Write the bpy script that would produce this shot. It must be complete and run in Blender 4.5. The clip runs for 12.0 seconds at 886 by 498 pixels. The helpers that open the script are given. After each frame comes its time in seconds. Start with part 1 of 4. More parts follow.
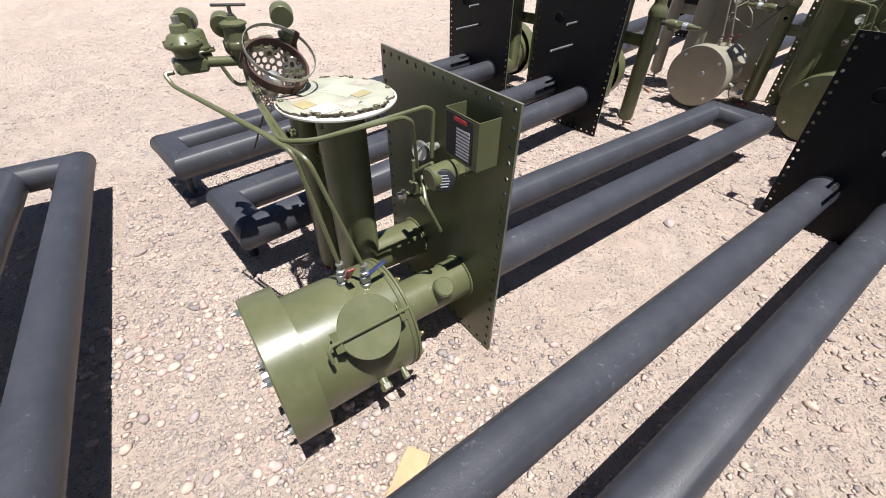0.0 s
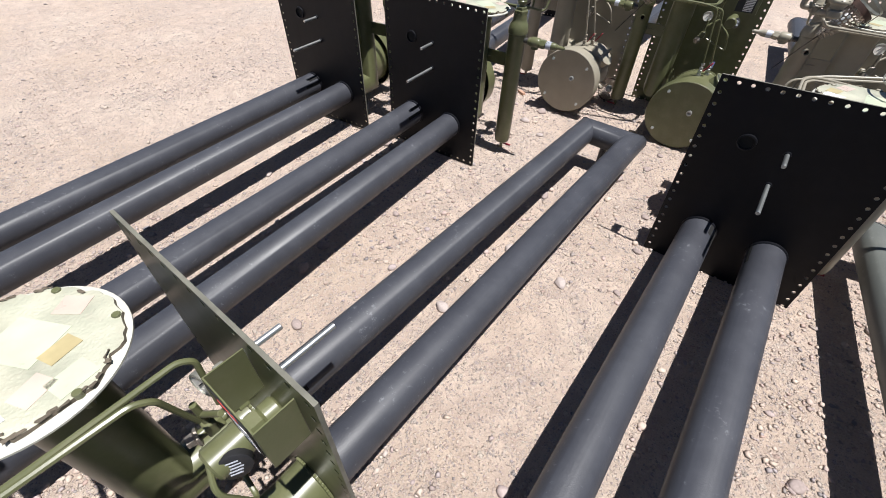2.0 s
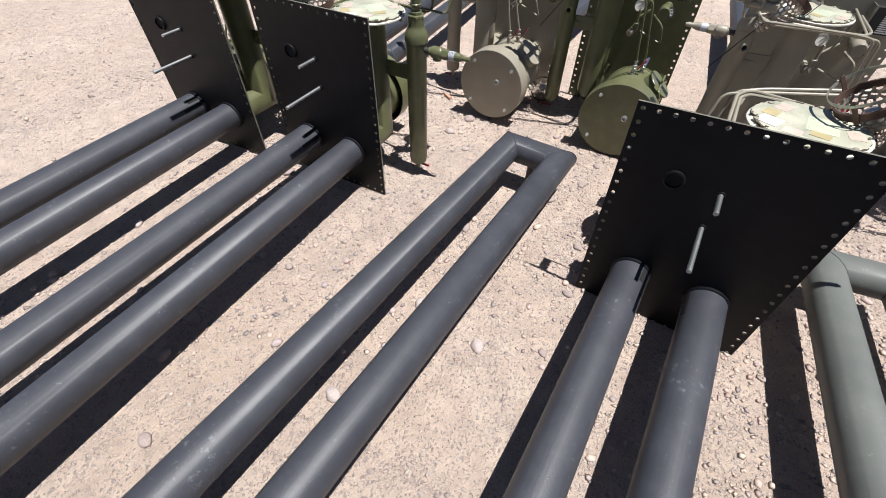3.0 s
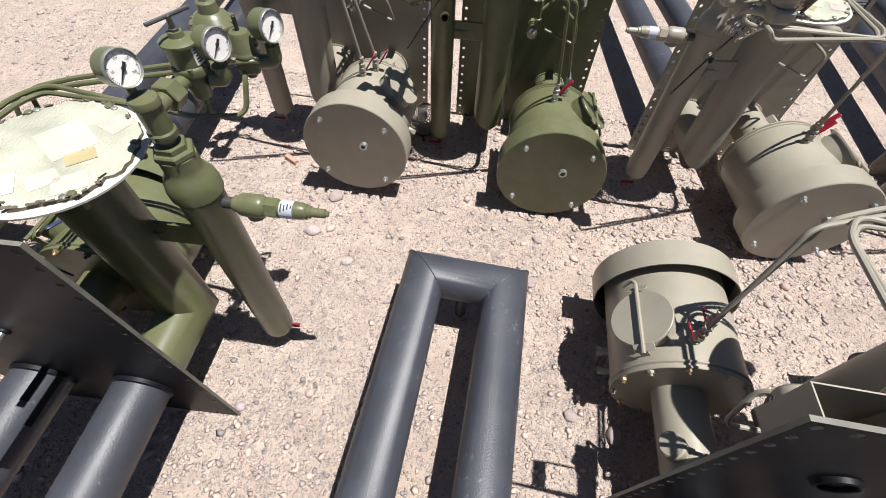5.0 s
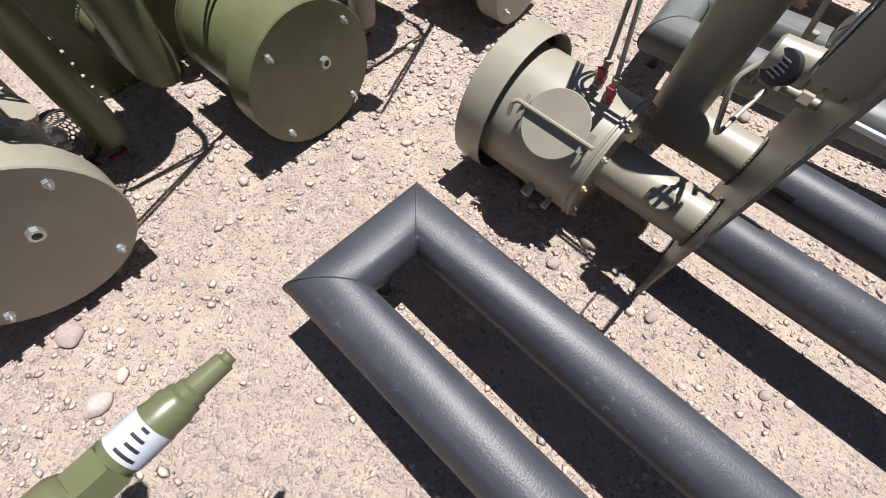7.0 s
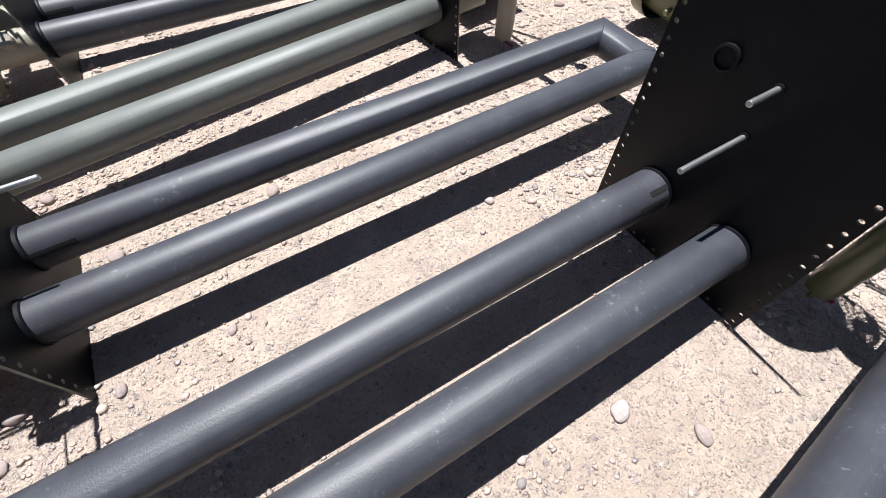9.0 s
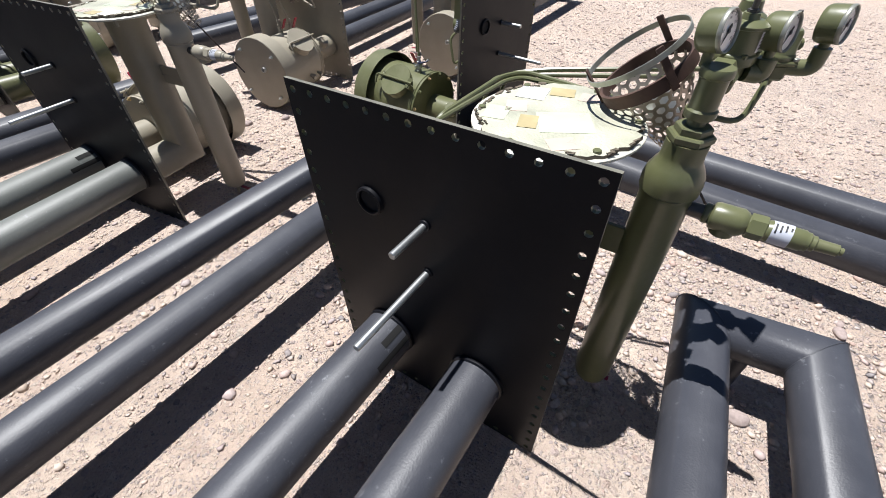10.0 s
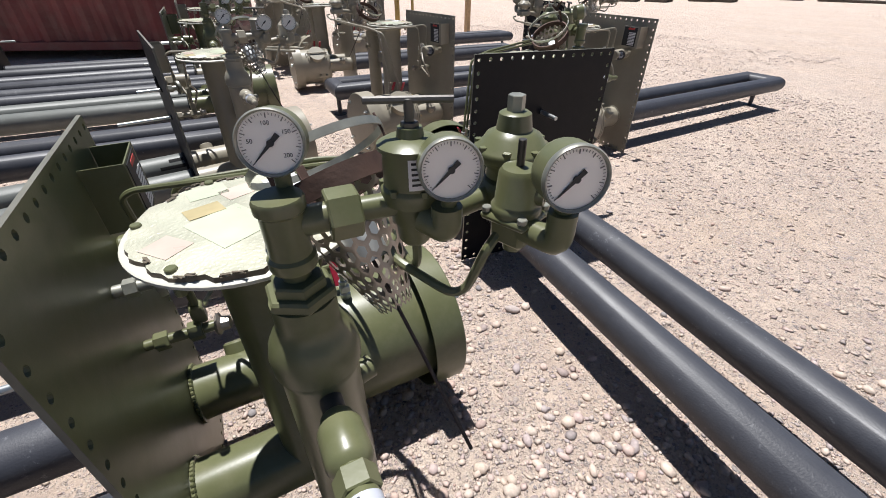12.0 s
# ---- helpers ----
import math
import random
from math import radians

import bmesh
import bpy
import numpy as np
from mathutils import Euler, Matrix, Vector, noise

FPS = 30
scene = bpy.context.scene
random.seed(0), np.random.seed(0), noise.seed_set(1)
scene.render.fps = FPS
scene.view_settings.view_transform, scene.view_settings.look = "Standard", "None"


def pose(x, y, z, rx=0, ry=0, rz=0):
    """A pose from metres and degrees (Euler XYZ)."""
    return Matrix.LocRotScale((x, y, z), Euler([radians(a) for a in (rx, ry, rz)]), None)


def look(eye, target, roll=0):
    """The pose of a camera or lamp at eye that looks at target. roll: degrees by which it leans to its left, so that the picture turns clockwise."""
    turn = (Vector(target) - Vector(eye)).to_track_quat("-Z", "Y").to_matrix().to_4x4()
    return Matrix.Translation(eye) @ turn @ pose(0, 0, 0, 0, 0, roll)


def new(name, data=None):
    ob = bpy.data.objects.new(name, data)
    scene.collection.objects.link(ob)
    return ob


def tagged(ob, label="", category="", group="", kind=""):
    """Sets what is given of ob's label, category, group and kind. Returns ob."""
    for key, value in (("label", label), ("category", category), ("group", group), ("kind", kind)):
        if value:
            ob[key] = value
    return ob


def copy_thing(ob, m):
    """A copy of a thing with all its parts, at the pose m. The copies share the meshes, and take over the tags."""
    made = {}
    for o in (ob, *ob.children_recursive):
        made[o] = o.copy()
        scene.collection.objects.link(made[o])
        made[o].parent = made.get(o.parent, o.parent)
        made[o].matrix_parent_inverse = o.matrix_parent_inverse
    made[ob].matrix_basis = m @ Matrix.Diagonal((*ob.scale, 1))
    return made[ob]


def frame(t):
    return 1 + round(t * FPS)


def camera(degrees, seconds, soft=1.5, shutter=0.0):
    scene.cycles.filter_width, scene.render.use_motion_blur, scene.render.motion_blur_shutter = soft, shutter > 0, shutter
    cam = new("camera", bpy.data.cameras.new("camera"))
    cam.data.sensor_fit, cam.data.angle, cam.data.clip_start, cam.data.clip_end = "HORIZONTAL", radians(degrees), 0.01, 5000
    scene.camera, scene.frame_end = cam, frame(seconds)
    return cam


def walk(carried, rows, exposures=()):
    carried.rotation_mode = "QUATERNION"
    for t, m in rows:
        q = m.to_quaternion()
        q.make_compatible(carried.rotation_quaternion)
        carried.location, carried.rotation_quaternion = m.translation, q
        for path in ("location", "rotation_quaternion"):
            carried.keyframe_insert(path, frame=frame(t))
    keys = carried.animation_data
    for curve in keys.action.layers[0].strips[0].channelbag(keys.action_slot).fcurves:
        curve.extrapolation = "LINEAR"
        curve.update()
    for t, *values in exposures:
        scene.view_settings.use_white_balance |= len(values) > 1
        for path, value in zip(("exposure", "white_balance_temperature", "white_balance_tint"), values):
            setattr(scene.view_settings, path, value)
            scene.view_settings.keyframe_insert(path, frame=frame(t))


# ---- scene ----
cam = camera(94.4, 12.0, 0.95)
PATH = [
    (0, (0.449, 0.435, 1.473), (-0.690, 1.224, 0.324), 0.2),
    (0.5, (0.312, 0.660, 1.411), (-0.774, 1.482, 0.233), 0.36),
    (1, (0.097, 0.923, 1.541), (-0.908, 1.796, 0.329), 0.81),
    (1.5, (0.073, 0.997, 1.739), (-0.842, 1.945, 0.513), 1.3),
    (2, (0.012, 1.125, 1.714), (-0.800, 2.128, 0.459), 1.56),
    (2.5, (0.021, 1.457, 1.737), (-0.714, 2.475, 0.447), 1.27),
    (4.3, (-0.469, 2.574, 1.644), (-0.941, 3.649, 0.280), 0.83),
    (4.5, (-0.587, 2.711, 1.667), (-0.979, 3.778, 0.272), 1.32),
    (5, (-0.719, 3.059, 1.634), (-0.908, 4.125, 0.196), 2.99),
    (5.5, (-0.779, 3.331, 1.564), (-0.764, 4.364, 0.090), 4.55),
    (6, (-0.956, 3.535, 1.270), (-0.646, 4.456, -0.245), 11.1),
    (6.5, (-1.051, 3.585, 1.309), (-0.552, 4.382, -0.226), 0.88),
    (6.7, (-1.062, 3.543, 1.293), (-0.496, 4.237, -0.268), 2.5),
    (8.3, (-1.047, 2.991, 1.307), (-0.175, 3.009, -0.268), 1.48),
    (8.5, (-1.054, 2.836, 1.337), (-0.166, 2.731, -0.225), -0.07),
    (9, (-1.117, 2.473, 1.453), (-0.212, 1.966, -0.019), -0.16),
    (9.5, (-1.154, 2.169, 1.433), (-0.302, 1.296, 0.109), -0.06),
    (10, (-1.169, 1.803, 1.415), (-0.404, 0.722, 0.196), -0.37),
    (10.5, (-1.270, 1.562, 1.386), (-0.529, 0.396, 0.233), -0.45),
    (11, (-1.537, 1.352, 1.363), (-0.688, 0.219, 0.251), -0.2),
    (11.5, (-1.618, 1.166, 1.335), (-0.530, 0.200, 0.275), 0.13),
    (12, (-1.590, 0.897, 1.360), (-0.258, 0.225, 0.352), 0.43),
]
# the film camera opens up over the shaded tubes
walk(cam, [(t, look(eye, target, roll)) for t, eye, target, roll in PATH],
     [(0, 0.6, 6500, 10), (1.2, 0.55, 6500, 10), (2.5, 0.52, 6480, 10), (4.5, 0.6, 6500, 10), (6.2, 0.67, 6500, 10), (8.3, 0.76, 6350, 9), (9.0, 0.86, 6300, 8.5), (9.6, 0.77, 6350, 9), (10.3, 0.68, 6400, 10), (11.4, 0.47, 6450, 10), (12, 0.52, 6470, 10)])

# ---- world and sun ----
SUN_ELEV, SUN_AZ = 75.0, 90.0   # the sun stands over +x
world = bpy.data.worlds.new("sky_world")
scene.world = world
world.use_nodes = True
wn = world.node_tree.nodes
sky = wn.new("ShaderNodeTexSky")
sky.sky_type = 'NISHITA'
sky.sun_disc = False
sky.sun_elevation = radians(SUN_ELEV)
sky.sun_rotation = radians(SUN_AZ)
sky.dust_density = 0.3
sky.air_density = 0.6
sky.ozone_density = 2.0
wn["Background"].inputs["Strength"].default_value = 0.05
world.node_tree.links.new(sky.outputs[0], wn["Background"].inputs["Color"])
sun_data = bpy.data.lights.new("sun", 'SUN')
sun_data.energy = 5.0
sun_data.angle = radians(0.53)
sun_data.color = (1.0, 0.985, 0.972)
sun = new("sun", sun_data)
sun.matrix_world = look((math.cos(radians(SUN_ELEV)) * 20, 0.15, math.sin(radians(SUN_ELEV)) * 20), (0, 0, 0))


# ---- materials ----
def mat(name, base, rough=0.5, metal=0.0, var=0.12, scale=6.0, fine=120.0, bump=0.1, dust=0.0, dust_col=(0.5, 0.42, 0.33), gloss_var=0.1, spec=0.5, bump_dist=0.002, speck=None):
    m = bpy.data.materials.new(name)
    m.use_nodes = True
    nt = m.node_tree
    n, l = nt.nodes, nt.links
    b = n["Principled BSDF"]
    tc = n.new("ShaderNodeTexCoord")
    big = n.new("ShaderNodeTexNoise")
    big.inputs["Scale"].default_value = scale
    big.inputs["Detail"].default_value = 6
    l.new(tc.outputs["Object"], big.inputs["Vector"])
    small = n.new("ShaderNodeTexNoise")
    small.inputs["Scale"].default_value = fine
    small.inputs["Detail"].default_value = 3
    l.new(tc.outputs["Object"], small.inputs["Vector"])
    ramp = n.new("ShaderNodeValToRGB")
    lo = tuple(c * (1 - var) for c in base)
    hi = tuple(min(1, c * (1 + var)) for c in base)
    ramp.color_ramp.elements[0].position, ramp.color_ramp.elements[1].position = 0.3, 0.7
    ramp.color_ramp.elements[0].color, ramp.color_ramp.elements[1].color = (*lo, 1), (*hi, 1)
    l.new(big.outputs["Fac"], ramp.inputs["Fac"])
    col = ramp.outputs["Color"]
    if dust > 0:
        big2 = n.new("ShaderNodeTexNoise")
        big2.inputs["Scale"].default_value = scale * 2.3
        big2.inputs["Detail"].default_value = 8
        big2.inputs["Roughness"].default_value = 0.7
        l.new(tc.outputs["Object"], big2.inputs["Vector"])
        r2 = n.new("ShaderNodeMapRange")
        r2.inputs[1].default_value, r2.inputs[2].default_value, r2.inputs[4].default_value = 0.45, 0.8, dust
        l.new(big2.outputs["Fac"], r2.inputs[0])
        mx = n.new("ShaderNodeMixRGB")
        mx.inputs["Color2"].default_value = (*dust_col, 1)
        l.new(r2.outputs[0], mx.inputs["Fac"])
        l.new(col, mx.inputs["Color1"])
        col = mx.outputs["Color"]
    if speck:
        # chips and scuffs, small and irregular
        sp = n.new("ShaderNodeTexNoise")
        sp.inputs["Scale"].default_value, sp.inputs["Detail"].default_value, sp.inputs["Roughness"].default_value = 38, 6, 0.75
        l.new(tc.outputs["Object"], sp.inputs["Vector"])
        mod = n.new("ShaderNodeMath")
        mod.operation = 'MULTIPLY_ADD'
        mod.inputs[1].default_value = 0.35
        l.new(big.outputs["Fac"], mod.inputs[0])
        l.new(sp.outputs["Fac"], mod.inputs[2])
        sr = n.new("ShaderNodeMapRange")
        sr.inputs[1].default_value, sr.inputs[2].default_value, sr.inputs[4].default_value = 0.79, 0.92, 0.42
        l.new(mod.outputs[0], sr.inputs[0])
        ms = n.new("ShaderNodeMixRGB")
        ms.inputs["Color2"].default_value = (*speck, 1)
        l.new(sr.outputs[0], ms.inputs["Fac"])
        l.new(col, ms.inputs["Color1"])
        col = ms.outputs["Color"]
    l.new(col, b.inputs["Base Color"])
    rr = n.new("ShaderNodeMapRange")
    rr.inputs[3].default_value, rr.inputs[4].default_value = max(0, rough - gloss_var), min(1, rough + gloss_var)
    l.new(big.outputs["Fac"], rr.inputs[0])
    l.new(rr.outputs[0], b.inputs["Roughness"])
    b.inputs["Metallic"].default_value = metal
    b.inputs["Specular IOR Level"].default_value = spec
    bp = n.new("ShaderNodeBump")
    bp.inputs["Strength"].default_value = bump
    bp.inputs["Distance"].default_value = bump_dist
    l.new(small.outputs["Fac"], bp.inputs["Height"])
    l.new(bp.outputs["Normal"], b.inputs["Normal"])
    return m


# mottled grey for the rim faces of the plate
EDGE = mat("grey_plate_edge", (0.16, 0.155, 0.125), 0.45, var=0.25, scale=14, dust=0.3, dust_col=(0.05, 0.05, 0.04))
OLIVE = mat("olive_paint", (0.113, 0.12, 0.057), 0.33, var=0.08, bump=0.06, dust=0.1)
TAN = mat("tan_paint", (0.29, 0.264, 0.207), 0.42, var=0.07, bump=0.06, dust=0.12)
BLACK = mat("black_primer", (0.0045, 0.005, 0.0075), 0.5, var=0.25, bump=0.08, dust=0.01, spec=0.22)
TUBE = mat("black_tube_coating", (0.043, 0.045, 0.055), 0.48, var=0.12, scale=3.4, fine=190, bump=0.27, dust=0.22, dust_col=(0.13, 0.135, 0.15), bump_dist=0.0025, speck=(0.3, 0.31, 0.33))
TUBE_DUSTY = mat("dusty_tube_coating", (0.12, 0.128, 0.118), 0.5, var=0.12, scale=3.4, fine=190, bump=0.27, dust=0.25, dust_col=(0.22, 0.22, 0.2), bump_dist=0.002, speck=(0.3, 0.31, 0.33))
# near-black colour that stands for the shade inside openings and gaps
HOLLOW_SHADE = mat("hollow_shade", (0.006, 0.006, 0.006), 0.9)
STEEL = mat("galvanised_steel", (0.5, 0.52, 0.52), 0.42, metal=0.9, var=0.1, bump=0.1)
DARKSTEEL = mat("dark_steel", (0.09, 0.085, 0.08), 0.45, metal=0.6, var=0.3, bump=0.2)
RUST = mat("rusty_steel", (0.075, 0.042, 0.032), 0.7, metal=0.3, var=0.4, scale=20, bump=0.3)
PERF = mat("perforated_steel", (0.34, 0.3, 0.26), 0.42, metal=0.75, var=0.25, scale=25)
FACE = mat("gauge_face", (0.88, 0.84, 0.78), 0.35, var=0.06)
BEZEL = mat("dull_bezel", (0.3, 0.3, 0.26), 0.4, metal=0.5, var=0.2, scale=30)
MARK = mat("dial_print", (0.16, 0.15, 0.14), 0.5)
INK = mat("ink", (0.02, 0.02, 0.022), 0.5)
REDINK = mat("red_ink", (0.5, 0.05, 0.04), 0.5)
RED = mat("red_handle", (0.3, 0.015, 0.035), 0.4, var=0.2)
BLUE = mat("blue_handle", (0.03, 0.042, 0.1), 0.4, var=0.2)
BRASS = mat("brass", (0.5, 0.38, 0.2), 0.35, metal=0.8, var=0.2)
CARD = mat("foil_cardboard", (0.45, 0.45, 0.35), 0.38, metal=0.1, var=0.28, scale=8, fine=140, bump=0.9, dust=0.55, dust_col=(0.56, 0.5, 0.4), bump_dist=0.003)
CARD_EDGE = mat("cardboard_edge", (0.12, 0.098, 0.072), 0.85, var=0.3, scale=40)
RIM = mat("white_rim", (0.55, 0.54, 0.47), 0.4, var=0.06)
TAPE_GREEN = mat("pale_green_tape", (0.5, 0.54, 0.4), 0.3, var=0.1, scale=14)
TAPE_PINK = mat("pale_pink_tape", (0.56, 0.45, 0.38), 0.3, var=0.12, scale=14)
TAPE = mat("tape", (0.42, 0.35, 0.19), 0.35, var=0.15, scale=20)
PAPER = mat("white_paper", (0.7, 0.7, 0.7), 0.6, var=0.03)
STICKER = mat("white_sticker", (0.46, 0.48, 0.54), 0.4, var=0.05)
WOOD = mat("pale_wood", (0.5, 0.34, 0.19), 0.7, var=0.2, scale=12)
BRICKM = mat("terracotta", (0.45, 0.27, 0.19), 0.85, var=0.2, scale=20)
REDBOX = mat("container_red", (0.14, 0.03, 0.03), 0.6, var=0.3, scale=1.5, dust=0.35, dust_col=(0.2, 0.17, 0.14))
DARKWOOD = mat("weathered_wood", (0.1, 0.08, 0.065), 0.85, var=0.3, scale=8)
YELLOW = mat("yellow_paint", (0.42, 0.29, 0.08), 0.5)
WIRE = mat("rusty_wire", (0.05, 0.035, 0.03), 0.7)


# ---- mesh helpers ----
def mesh_ob(name, bm, mats, smooth=True, angle=40):
    me = bpy.data.meshes.new(name)
    bmesh.ops.recalc_face_normals(bm, faces=bm.faces)
    if smooth:
        lim = radians(angle)
        for f in bm.faces:
            f.smooth = True
        for e in bm.edges:
            if len(e.link_faces) == 2 and e.calc_face_angle(0) > lim:
                e.smooth = False
    bm.to_mesh(me)
    bm.free()
    for m in (mats if isinstance(mats, (list, tuple)) else [mats]):
        me.materials.append(m)
    return new(name, me)


def part(name, bm, material, parent, label="", smooth=True):
    ob = mesh_ob(name, bm, material, smooth)
    ob.parent = parent
    if label:
        tagged(ob, label)
    return ob


def frame_to(p, d):
    """A matrix with its z axis along d, at p."""
    return Matrix.Translation(p) @ Vector(d).to_track_quat("Z", "Y").to_matrix().to_4x4()


def lathe(bm, profile, m=Matrix(), seg=24, a0=0.0, a1=360.0, mi=0):
    """Turns a profile of (radius, height) round z; a radius of 0 closes it to a point."""
    full = abs(a1 - a0) >= 359.9
    n = seg if full else seg + 1
    rings = []
    for r, h in profile:
        if r < 1e-6:
            rings.append([bm.verts.new(m @ Vector((0, 0, h)))])
        else:
            rings.append([bm.verts.new(m @ Vector((r * math.cos(radians(a0 + (a1 - a0) * k / seg)), r * math.sin(radians(a0 + (a1 - a0) * k / seg)), h))) for k in range(n)])
    for a, b in zip(rings, rings[1:]):
        for k in range(seg):
            k2 = (k + 1) % n
            if len(a) == 1 and len(b) > 1:
                f = bm.faces.new((a[0], b[k], b[k2]))
            elif len(b) == 1 and len(a) > 1:
                f = bm.faces.new((a[k], b[0], a[k2]))
            elif len(a) > 1:
                f = bm.faces.new((a[k], b[k], b[k2], a[k2]))
            else:
                continue
            f.material_index = mi
    return bm


def rod(bm, p, q, r, seg=12, bev=0.0):
    d = Vector(q) - Vector(p)
    h = d.length
    b = min(bev or r * 0.15, h * 0.3)
    return lathe(bm, [(0, 0), (r - b, 0), (r, b), (r, h - b), (r - b, h), (0, h)], frame_to(p, d), seg)


def hexa(bm, p, q, r):
    return rod(bm, p, q, r, 6, r * 0.08)


def box(bm, c, s, m=Matrix(), bev=0.002):
    r = bmesh.ops.create_cube(bm, size=1.0, matrix=m @ Matrix.LocRotScale(c, None, s))
    if bev:
        es = list({e for v in r["verts"] for e in v.link_edges})
        bmesh.ops.bevel(bm, geom=es, offset=bev, segments=1, affect='EDGES')
    return bm


def bent(points, rad=0.03, steps=5):
    """A polyline with its corners rounded."""
    pts = [Vector(p) for p in points]
    out = [pts[0]]
    for a, b, c in zip(pts, pts[1:], pts[2:]):
        u, v = (a - b), (c - b)
        k = min(rad, u.length * 0.45, v.length * 0.45)
        p, q = b + u.normalized() * k, b + v.normalized() * k
        for i in range(steps + 1):
            t = i / steps
            out.append(p * (1 - t) ** 2 + b * 2 * t * (1 - t) + q * t * t)
    out.append(pts[-1])
    return out


def pipe(bm, pts, r, seg=8, caps=True):
    pts = [Vector(p) for p in pts]
    rings = []
    ref = Vector((0.3, 0.2, 0.9))
    for i, p in enumerate(pts):
        d = ((pts[min(i + 1, len(pts) - 1)] - p).normalized() + (p - pts[max(i - 1, 0)]).normalized()).normalized()
        u = d.cross(ref)
        if u.length < 1e-3:
            u = d.cross(Vector((1, 0, 0)))
        u.normalize()
        w = d.cross(u).normalized()
        ref = u.cross(d)
        rings.append([bm.verts.new(p + (u * math.cos(2 * math.pi * k / seg) + w * math.sin(2 * math.pi * k / seg)) * r) for k in range(seg)])
    for a, b in zip(rings, rings[1:]):
        for k in range(seg):
            bm.faces.new((a[k], a[(k + 1) % seg], b[(k + 1) % seg], b[k]))
    if caps:
        bm.faces.new(rings[0])
        bm.faces.new(rings[-1])
    return bm


def B():
    return bmesh.new()


# ---- the burner assembly, its plate's foot at the origin, its head towards -y, its fire tube towards +y ----
TR, TZ, TX, TL = 0.084, 0.279, 0.163, 2.815      # tube radius, axis height, half spacing, length
PW, PH, PT = 0.76, 1.064, 0.0095                 # plate width, height, thickness
DR = 0.212                                      # drum radius


def plate_bm():
    bm = B()
    nx, nz, m = 14, 20, 0.0225
    hx = [-PW / 2 + m + (PW - 2 * m) * i / (nx - 1) for i in range(nx)]
    hz = [m + (PH - 2 * m) * i / (nz - 1) for i in range(nz)]
    bx = [-PW / 2] + [(a + b) / 2 for a, b in zip(hx, hx[1:])] + [PW / 2]
    bz = [0.0] + [(a + b) / 2 for a, b in zip(hz, hz[1:])] + [PH]
    z0 = 0.006
    cache = {}

    def v(x, y, z):
        k = (round(x, 5), round(y, 5), round(z, 5))
        if k not in cache:
            cache[k] = bm.verts.new((x, y, z + z0))
        return cache[k]
    for i in range(nx):
        for j in range(nz):
            if 0 < i < nx - 1 and 0 < j < nz - 1:
                continue
            xa, xb, za, zb = bx[i], bx[i + 1], bz[j], bz[j + 1]
            xm, zm, r = hx[i], hz[j], 0.0088
            ring = [(xb, zm), (xb, zb), (xm, zb), (xa, zb), (xa, zm), (xa, za), (xm, za), (xb, za)]
            hole = [(xm + r * math.cos(k * math.pi / 4), zm + r * math.sin(k * math.pi / 4)) for k in range(8)]
            for y, mi in ((-PT, 0), (0.0, 1)):
                for k in range(8):
                    a, b, c, d = ring[k], ring[(k + 1) % 8], hole[(k + 1) % 8], hole[k]
                    f = bm.faces.new([v(a[0], y, a[1]), v(b[0], y, b[1]), v(c[0], y, c[1]), v(d[0], y, d[1])])
                    f.material_index = mi
            for k in range(8):
                c, d = hole[(k + 1) % 8], hole[k]
                bm.faces.new([v(d[0], -PT, d[1]), v(c[0], -PT, c[1]), v(c[0], 0, c[1]), v(d[0], 0, d[1])])
    for y, mi in ((-PT, 0), (0.0, 1)):
        f = bm.faces.new([v(bx[1], y, bz[1]), v(bx[-2], y, bz[1]), v(bx[-2], y, bz[-2]), v(bx[1], y, bz[-2])])
        f.material_index = mi
    for (xa, za), (xb, zb) in (((-PW / 2, 0), (PW / 2, 0)), ((PW / 2, 0), (PW / 2, PH)), ((PW / 2, PH), (-PW / 2, PH)), ((-PW / 2, PH), (-PW / 2, 0))):
        f = bm.faces.new([bm.verts.new((xa, -PT, za + z0)), bm.verts.new((xb, -PT, zb + z0)), bm.verts.new((xb, 0, zb + z0)), bm.verts.new((xa, 0, za + z0))])
        f.material_index = 2
    return bm


def fire_tube_bm():
    """Two straight pipes and a cross pipe, mitred at the corners."""
    bm = B()
    seg = 32
    rings = []
    y1 = TL - TR
    for x, y, kx, ky in ((-TX, 0.0, 0, 1), (-TX, y1, 1, 1), (TX, y1, -1, 1), (TX, 0.0, 0, 1)):
        ring = []
        for k in range(seg):
            a = 2 * math.pi * k / seg
            o, h = TR * math.cos(a), TR * math.sin(a)
            # outward offset o: mitre planes at 45 degrees
            if kx == 0:
                ring.append(bm.verts.new((x + (o if x > 0 else -o), y, TZ + h)))
            else:
                ring.append(bm.verts.new((x - kx * o, y + o, TZ + h)))
        rings.append(ring)
    for a, b in zip(rings, rings[1:]):
        for k in range(seg):
            bm.faces.new((a[k], a[(k + 1) % seg], b[(k + 1) % seg], b[k]))
    return bm


def weld_bm(x, kx):
    """A raised weld line round a mitre."""
    bm = B()
    pts = []
    for k in range(33):
        a = 2 * math.pi * k / 32
        o, h = (TR + 0.0005) * math.cos(a), (TR + 0.0005) * math.sin(a)
        pts.append((x - kx * o, TL - TR + o, TZ + h))
    return pipe(bm, pts, 0.0022, 6, False)


